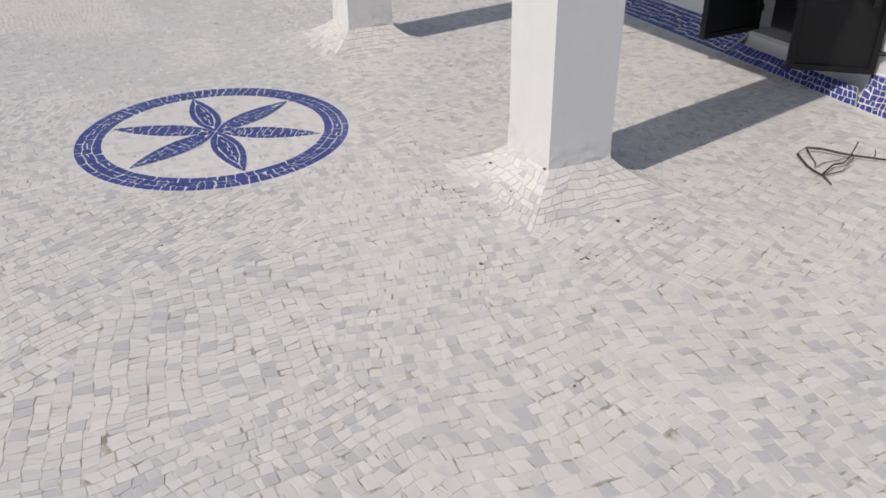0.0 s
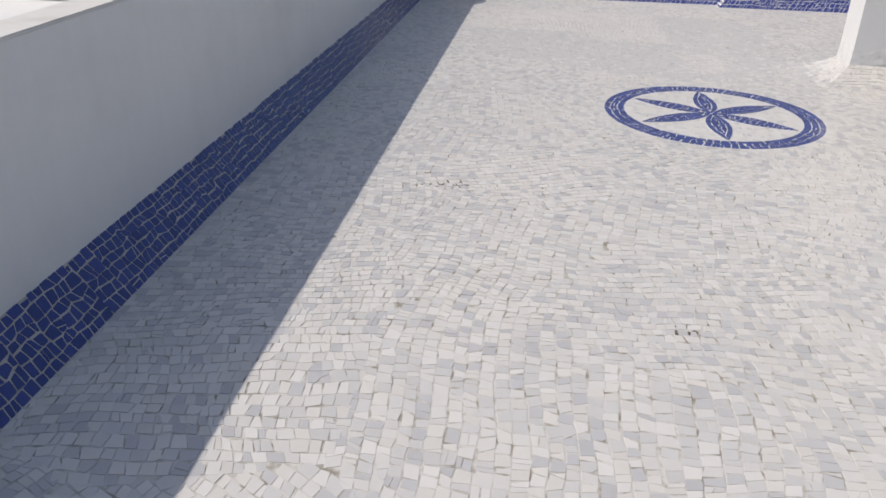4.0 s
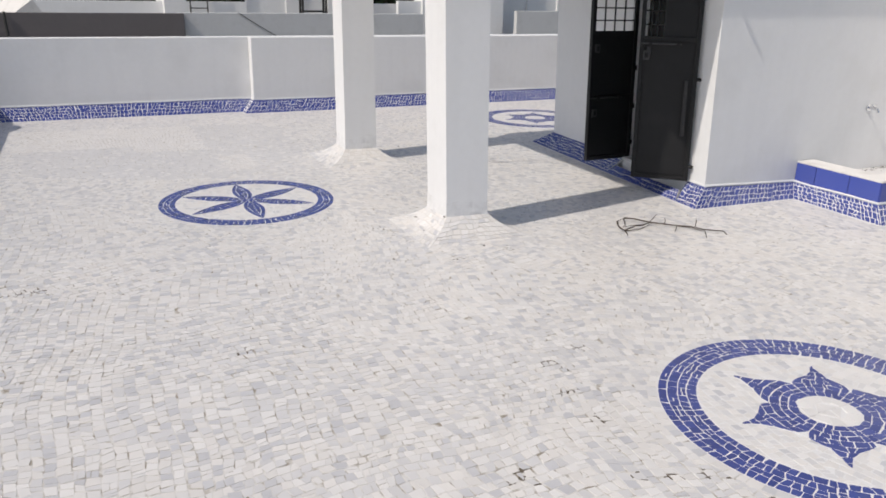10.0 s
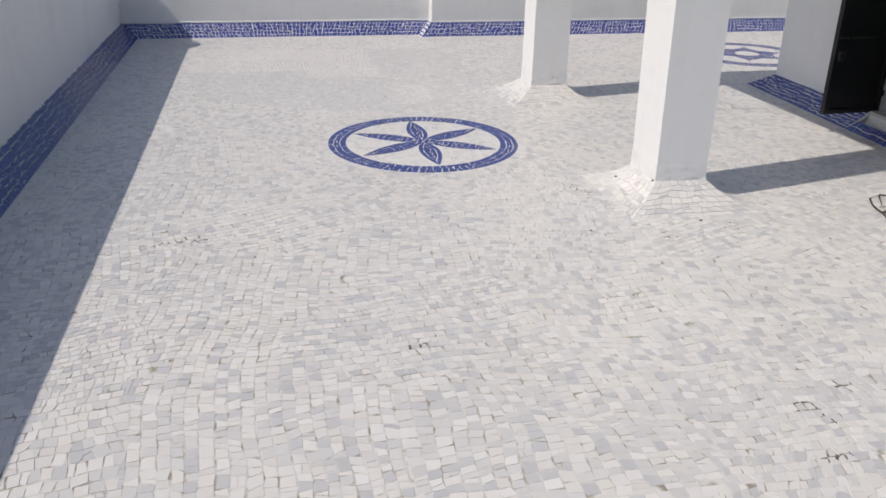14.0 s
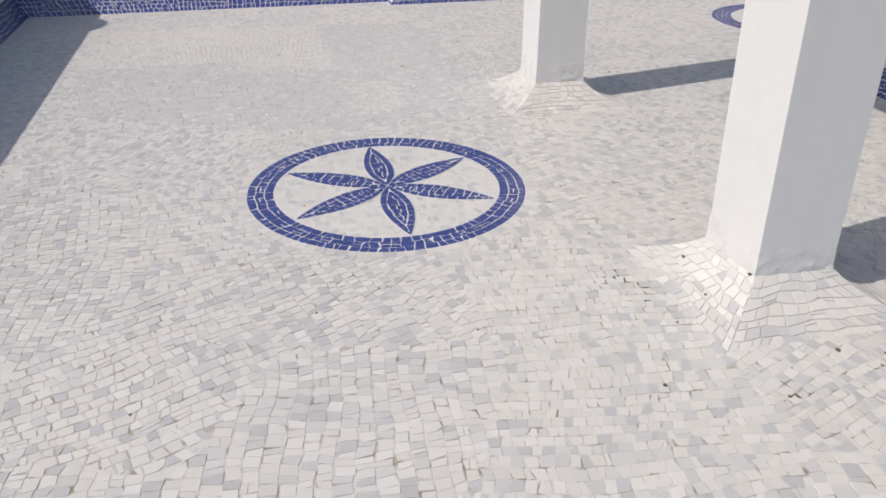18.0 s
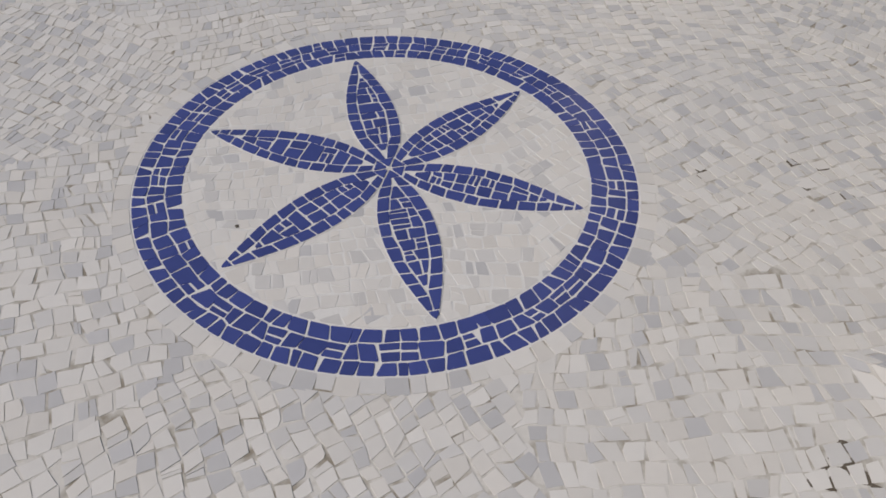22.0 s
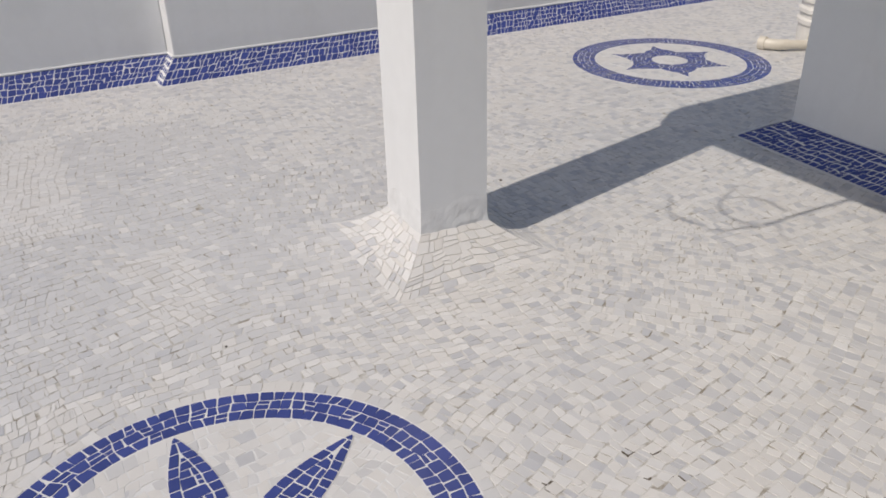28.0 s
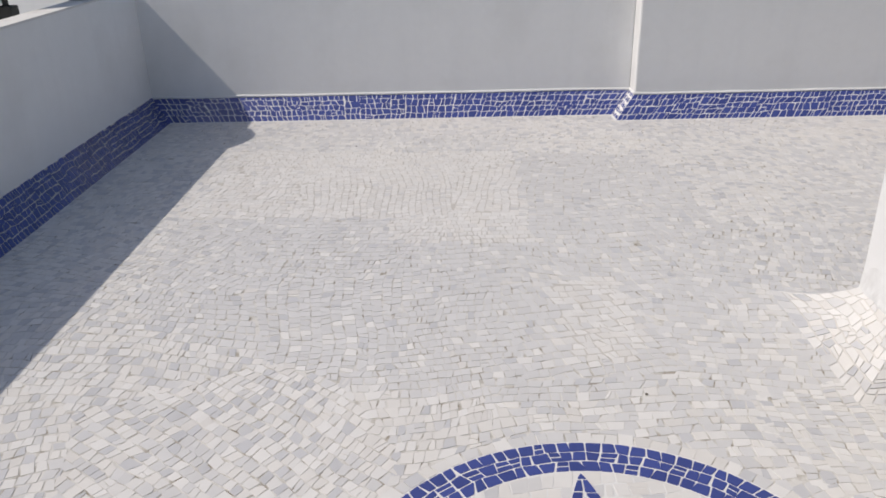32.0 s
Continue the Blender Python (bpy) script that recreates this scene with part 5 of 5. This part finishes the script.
def warp(x, y):
    """The wandering of the courses."""
    a = noise.noise_vector((x * 0.8, y * 0.8, 0.0))
    b_ = noise.noise_vector((x * 2.7, y * 2.7, 5.0))
    c = noise.noise_vector((x * 9, y * 9, 9.0))
    return (x + 0.12 * a.x + 0.036 * b_.x + 0.008 * c.x, y + 0.12 * a.y + 0.036 * b_.y + 0.008 * c.y)


ZONES = [("bright", [(-0.35, 7.55), (1.40, 7.42), (1.37, 6.02), (0.73, 6.08), (0.70, 6.35), (-0.30, 6.42)]),
         ("bright", [(1.40, 5.62), (1.68, 5.68), (1.72, 5.18), (1.60, 5.01), (1.42, 5.07)]),
         ("flat", [(1.40, 7.42), (2.2, 7.3), (2.3, 6.2), (1.38, 6.02)]), ("pale", [(-0.9, 7.6), (1.40, 7.44), (1.42, 7.95), (-0.9, 8.0)]),
         ("flat", [(-0.35, 6.40), (0.70, 6.33), (0.73, 6.07), (1.38, 6.0), (2.3, 6.2), (2.2, 5.6), (1.75, 4.95), (1.35, 4.78), (0.85, 4.85), (-0.2, 5.35)])]


def zone_of(x, y):
    """The mended patches of the floor, each laid in one kind of tile."""
    for mix, poly in ZONES:
        hit = False
        for (x0, y0), (x1, y1) in zip(poly, poly[1:] + poly[:1]):
            if (y0 > y) != (y1 > y) and x < x0 + (y - y0) / (y1 - y0) * (x1 - x0):
                hit = not hit
        if hit:
            return mix
    return ""


def paving():
    """Courses of broken tiles; each patch of the floor has its own direction and mix."""
    seeds = [(0.55, 6.70, 94, "", 0.82), (1.55, 5.28, 14, "", 1.0), (-0.10, 5.20, -4, "", 0.95), (1.05, 5.25, 6, "", 0.9),
             (2.00, 6.35, 3, "pale", 0.95), (2.05, 7.45, -5, "white", 0.9), (0.4, 7.85, 2, "pale", 0.95), (3.3, 6.6, 12, "pale", 0.95), (2.35, 5.85, -20, "pale", 0.9),
             (1.55, 4.62, 0, "", 1.0), (2.05, 5.25, -8, "pale", 0.95), (1.55, 5.95, 4, "pale", 0.95)]
    r = random.Random(11)
    y = -4.4
    while y < 8.4:
        x = -1.0 + r.uniform(0, 0.8)
        while x < 12.2:
            p = (x + r.uniform(-0.24, 0.24), y + r.uniform(-0.24, 0.24))
            if min(math.dist(p, s[:2]) for s in seeds) > 0.48:
                seeds.append((*p, r.gauss(-2, 14) + r.choice((0, 0, 90)), "", r.uniform(0.86, 0.99)))
            x += 0.78
        y += 0.74
    mo = Mosaic()
    rings_ = ((FLOWER, 1.0, RING_IN), (STAR, STAR_SIZE, STAR_IN), (STAR_FAR, STAR_FAR_SIZE, STAR_IN))
    mix2 = lambda p, q, f: (p[0] + f * (q[0] - p[0]), p[1] + f * (q[1] - p[1]))
    for si, (sx, sy, ang, mixname, scale) in enumerate(seeds):
        planes = []
        for j, o in enumerate(seeds):
            nx, ny = sx - o[0], sy - o[1]
            ln = math.hypot(nx, ny)
            if j != si and ln < 2.2:
                nx, ny = nx / ln, ny / ln
                planes.append((nx, ny, nx * (sx + o[0]) / 2 + ny * (sy + o[1]) / 2 + 0.0012))
        ca, sa = math.cos(radians(ang)), math.sin(radians(ang))
        reach = 1.0
        v = -reach
        while v < reach:
            h_ = scale * r.uniform(0.039, 0.052)
            u = -reach - r.uniform(0, 0.06)
            lean0, up0 = 0.0, 0.0
            while u < reach:
                w = scale * (r.uniform(0.031, 0.049) if r.random() < 0.86 else r.uniform(0.016, 0.030))
                lean1, up1 = r.gauss(0, 0.0058), r.gauss(0, 0.0026)
                cx_ = sx + ca * (u + w / 2) - sa * (v + h_ / 2)
                cy_ = sy + sa * (u + w / 2) + ca * (v + h_ / 2)
                near = min((nx * cx_ + ny * cy_ - d for nx, ny, d in planes), default=1.0)
                if near > -0.006:
                    px_, py_ = cx_, cy_
                    cx_, cy_ = warp(cx_, cy_)
                    if -1.07 < cx_ < 11.9 and -4.3 < cy_ < 8.30 and not (cx_ > 4.62 and 2.62 < cy_ < 5.12):
                        # the joints open in some stretches and nearly close in others
                        wide = noise.noise((cx_ * 2.3, cy_ * 2.3, 50.0)) + 0.5 * noise.noise((cx_ * 7, cy_ * 7, 60.0))
                        g = 0.0008 + 0.0012 * min(max(wide + 0.25, 0.0), 1.0)
                        if any(abs(cx_ - o[0]) < 0.06 and abs(cy_ - o[1]) < 0.06 for o in SPOTS):
                            g += 0.0013
                        ins = [g + max(0.0, r.gauss(-0.0002, 0.0017)) for _ in range(4)]
                        turn_ = r.gauss(0, 0.075)
                        corners = ((u + ins[0], v + ins[2], 0.0, up0), (u + w - ins[1], v + ins[2], 0.0, up1), (u + w - ins[1], v + h_ - ins[3], lean1, up1), (u + ins[0], v + h_ - ins[3], lean0, up0))
                        q = []
                        for uu, vv, du, dv in corners:
                            uu2 = uu + du + r.uniform(-0.0022, 0.0022) - turn_ * (vv - v - h_ / 2)
                            vv2 = vv + 0.6 * dv + r.uniform(-0.0022, 0.0022) + turn_ * (uu - u - w / 2)
                            q.append((sx + ca * uu2 - sa * vv2, sy + sa * uu2 + ca * vv2))
                        if near < 0.05:
                            for nx, ny, d in planes:
                                if nx * px_ + ny * py_ < d + 0.06:
                                    q = clip(q, nx, ny, d - 0.011)
                        q = [warp(*p) for p in q]
                        pieces = [q]
                        if len(q) == 4 and r.random() < 0.055:
                            # a tile that broke, or a filler of two shards
                            f0, f1 = r.uniform(0.3, 0.7), r.uniform(0.3, 0.7)
                            k = r.choice((0, 1))
                            e0, e1, e2, e3 = q[k:] + q[:k]
                            pieces = [[e0, mix2(e0, e1, f0 - 0.03), mix2(e3, e2, f1 - 0.03), e3], [mix2(e0, e1, f0 + 0.03), e1, e2, mix2(e3, e2, f1 + 0.03)]]
                        elif len(q) == 4 and r.random() < 0.12:
                            # a corner knocked off
                            k = r.randrange(4)
                            e = q[k:] + q[:k]
                            pieces = [[mix2(e[0], e[1], r.uniform(0.12, 0.4)), e[1], e[2], e[3], mix2(e[0], e[3], r.uniform(0.12, 0.4))]]
                        tone = noise.noise((cx_ * 1.6, cy_ * 1.6, 20.0)) + 0.55 * noise.noise((cx_ * 5.5, cy_ * 5.5, 30.0))
                        inner = any(math.dist((cx_, cy_), m) < r_in * k for m, k, r_in in rings_)
                        mix = "inside" if inner else zone_of(cx_, cy_) or mixname or ("cream" if tone > 0.42 else "white" if tone > 0.12 else "mixed" if tone > -0.30 else "pale")
                        kind = pick(MIX[mix])
                        for q in pieces:
                            for (mx, my), k, r_in in rings_:
                                dd = math.hypot(cx_ - mx, cy_ - my)
                                if dd < RING_OUT * k + 0.17 and q:
                                    ux, uy = ((cx_ - mx) / dd, (cy_ - my) / dd) if dd > 1e-4 else (1, 0)
                                    if dd > (r_in + RING_OUT) / 2 * k:
                                        q = clip(q, ux, uy, ux * mx + uy * my + RING_OUT * k + COURSE - 0.003)
                                    elif dd > r_in * k - 0.15:
                                        q = clip(q, -ux, -uy, -(ux * mx + uy * my + r_in * k - 0.003))
                            if len(q) >= 3 and area(q) > 0.00014:
                                mo.flat(ccw(q), kind, 0.0007 + 0.0001 * (si % 5))
                lean0, up0 = lean1, up1
                u += w
            v += h_
    mo.link("floor_tiles", TILE, floor, 300, lambda x, y, z: 0.5 < x < 1.9 and 2.75 < y < 3.25)


# soil packed into the joints, and bits of litter
def soil(spots):
    r = random.Random(3)
    bm = bmesh.new()
    for x, y, s in spots:
        for k in range(5):
            a, b_ = x + r.gauss(0, s), y + r.gauss(0, s * 0.8)
            rad = r.uniform(0.3, 0.6) * s
            vs = [bm.verts.new((a + rad * (1 + r.uniform(-.4, .4)) * math.cos(t), b_ + rad * (1 + r.uniform(-.4, .4)) * math.sin(t), -0.0002 + 0.00004 * k)) for t in (6.283 * i / 9 for i in range(9))]
            bm.faces.new(vs)
    ob = part("joint_soil", bm, M_SOIL, floor)
    tagged(ob, kind="stuff")


M_SOIL = material("joint_soil", (0.135, 0.115, 0.092), 0.95, spread=0.3, grain=150, bump=0.5, gloss=0.1)
rs = random.Random(21)
soil(SPOTS)


M_POD = material("dry_pod", (0.115, 0.10, 0.085), 0.85, spread=0.3, grain=120, bump=0.5)


def litter(x, y, s, z=0.0, name="seed_pod"):
    bm = bmesh.new()
    bmesh.ops.create_icosphere(bm, subdivisions=1, radius=s * 0.85)
    for v in bm.verts:
        v.co = v.co * rs.uniform(0.75, 1.2)
        v.co.z = v.co.z * 0.45
    ob = part(name, bm, M_POD)
    ob.location = (x, y, z + s * 0.4)
    tagged(ob, "small dark dry seed pod lying on the paving", "debris", group="litter on the paving")


for x, y, s in ((1.893, 2.303, 0.010), (2.27, 3.00, 0.009), (2.30, 2.83, 0.008), (2.52, 2.33, 0.011), (2.66, 2.28, 0.007), (0.92, 2.95, 0.006), (1.43, 2.72, 0.006), (0.96, 3.83, 0.006),
                (2.10, 2.60, 0.007), (0.35, 2.55, 0.006), (3.05, 2.00, 0.007), (1.80, 1.62, 0.006), (2.72, 5.02, 0.006), (1.62, 4.83, 0.007), (0.4, 7.6, 0.008), (1.65, 7.7, 0.008), (3.2, 5.5, 0.010), (2.95, 5.42, 0.010)):
    litter(x, y, s)
for x, y, z, s in ((2.300, 2.93, 0.050, 0.010), (2.262, 2.70, 0.026, 0.007), (2.388, 2.655, 0.116, 0.011)):
    litter(x, y, s, z)


for mix, poly in ZONES[:2]:
    bm = bmesh.new()
    bm.faces.new([bm.verts.new((x, y, -0.0003)) for x, y in ccw(poly)])
    part("patch_bed", bm, M_GROUT_DARK, floor, "worn grey bed of a mended patch")
paving()

shard = empty("cement_shard", (-1.285, 7.88, falling(7.88)), label="flat grey cement shard lying on the coping", category="shard")
bm = bmesh.new()
prism(bm, [(-0.06, -0.10), (0.035, -0.12), (0.06, 0.03), (0.02, 0.13), (-0.05, 0.09)], 0.0005, 0.022)
part("slab", bm, M_CEMENT, shard)
part("wire_end", tube(bmesh.new(), bezier((0.0, 0.02, 0.02), (0.02, 0.05, 0.05), (0.05, 0.06, 0.03), (0.06, 0.09, 0.06), 8), 0.005, 6), M_RUBBER, shard)
line = part("cable", tube(bmesh.new(), bezier((3.95, 17.65, 0.90), (4.2, 17.65, 0.75), (4.5, 17.65, 0.55), (4.95, 17.65, 0.30), 10), 0.008, 6), M_RUBBER)
tagged(line, "thin dark cable slanting down the grey parapet", "cable")
rd = random.Random(8)
bm = bmesh.new()
for k in range(110):
    x, y, s = 6.76 - abs(rd.gauss(0, 0.22)), 2.598 - abs(rd.gauss(0, 0.05)), rd.uniform(0.006, 0.016)
    a = rd.uniform(0, 6.28)
    z = 0.1505 + rd.uniform(0, 0.004)
    vs = [bm.verts.new((x + s * math.cos(a + q) * f, y + s * math.sin(a + q) * f * 0.7, z + rd.uniform(0, 0.004))) for q, f in ((0, 1.4), (1.6, 0.6), (3.1, 1.0), (4.7, 0.7))]
    bm.faces.new(vs)
tagged(part("dry_debris", bm, M_TWIG), "dry leaf crumbs swept into the tray corner", "debris", kind="stuff")
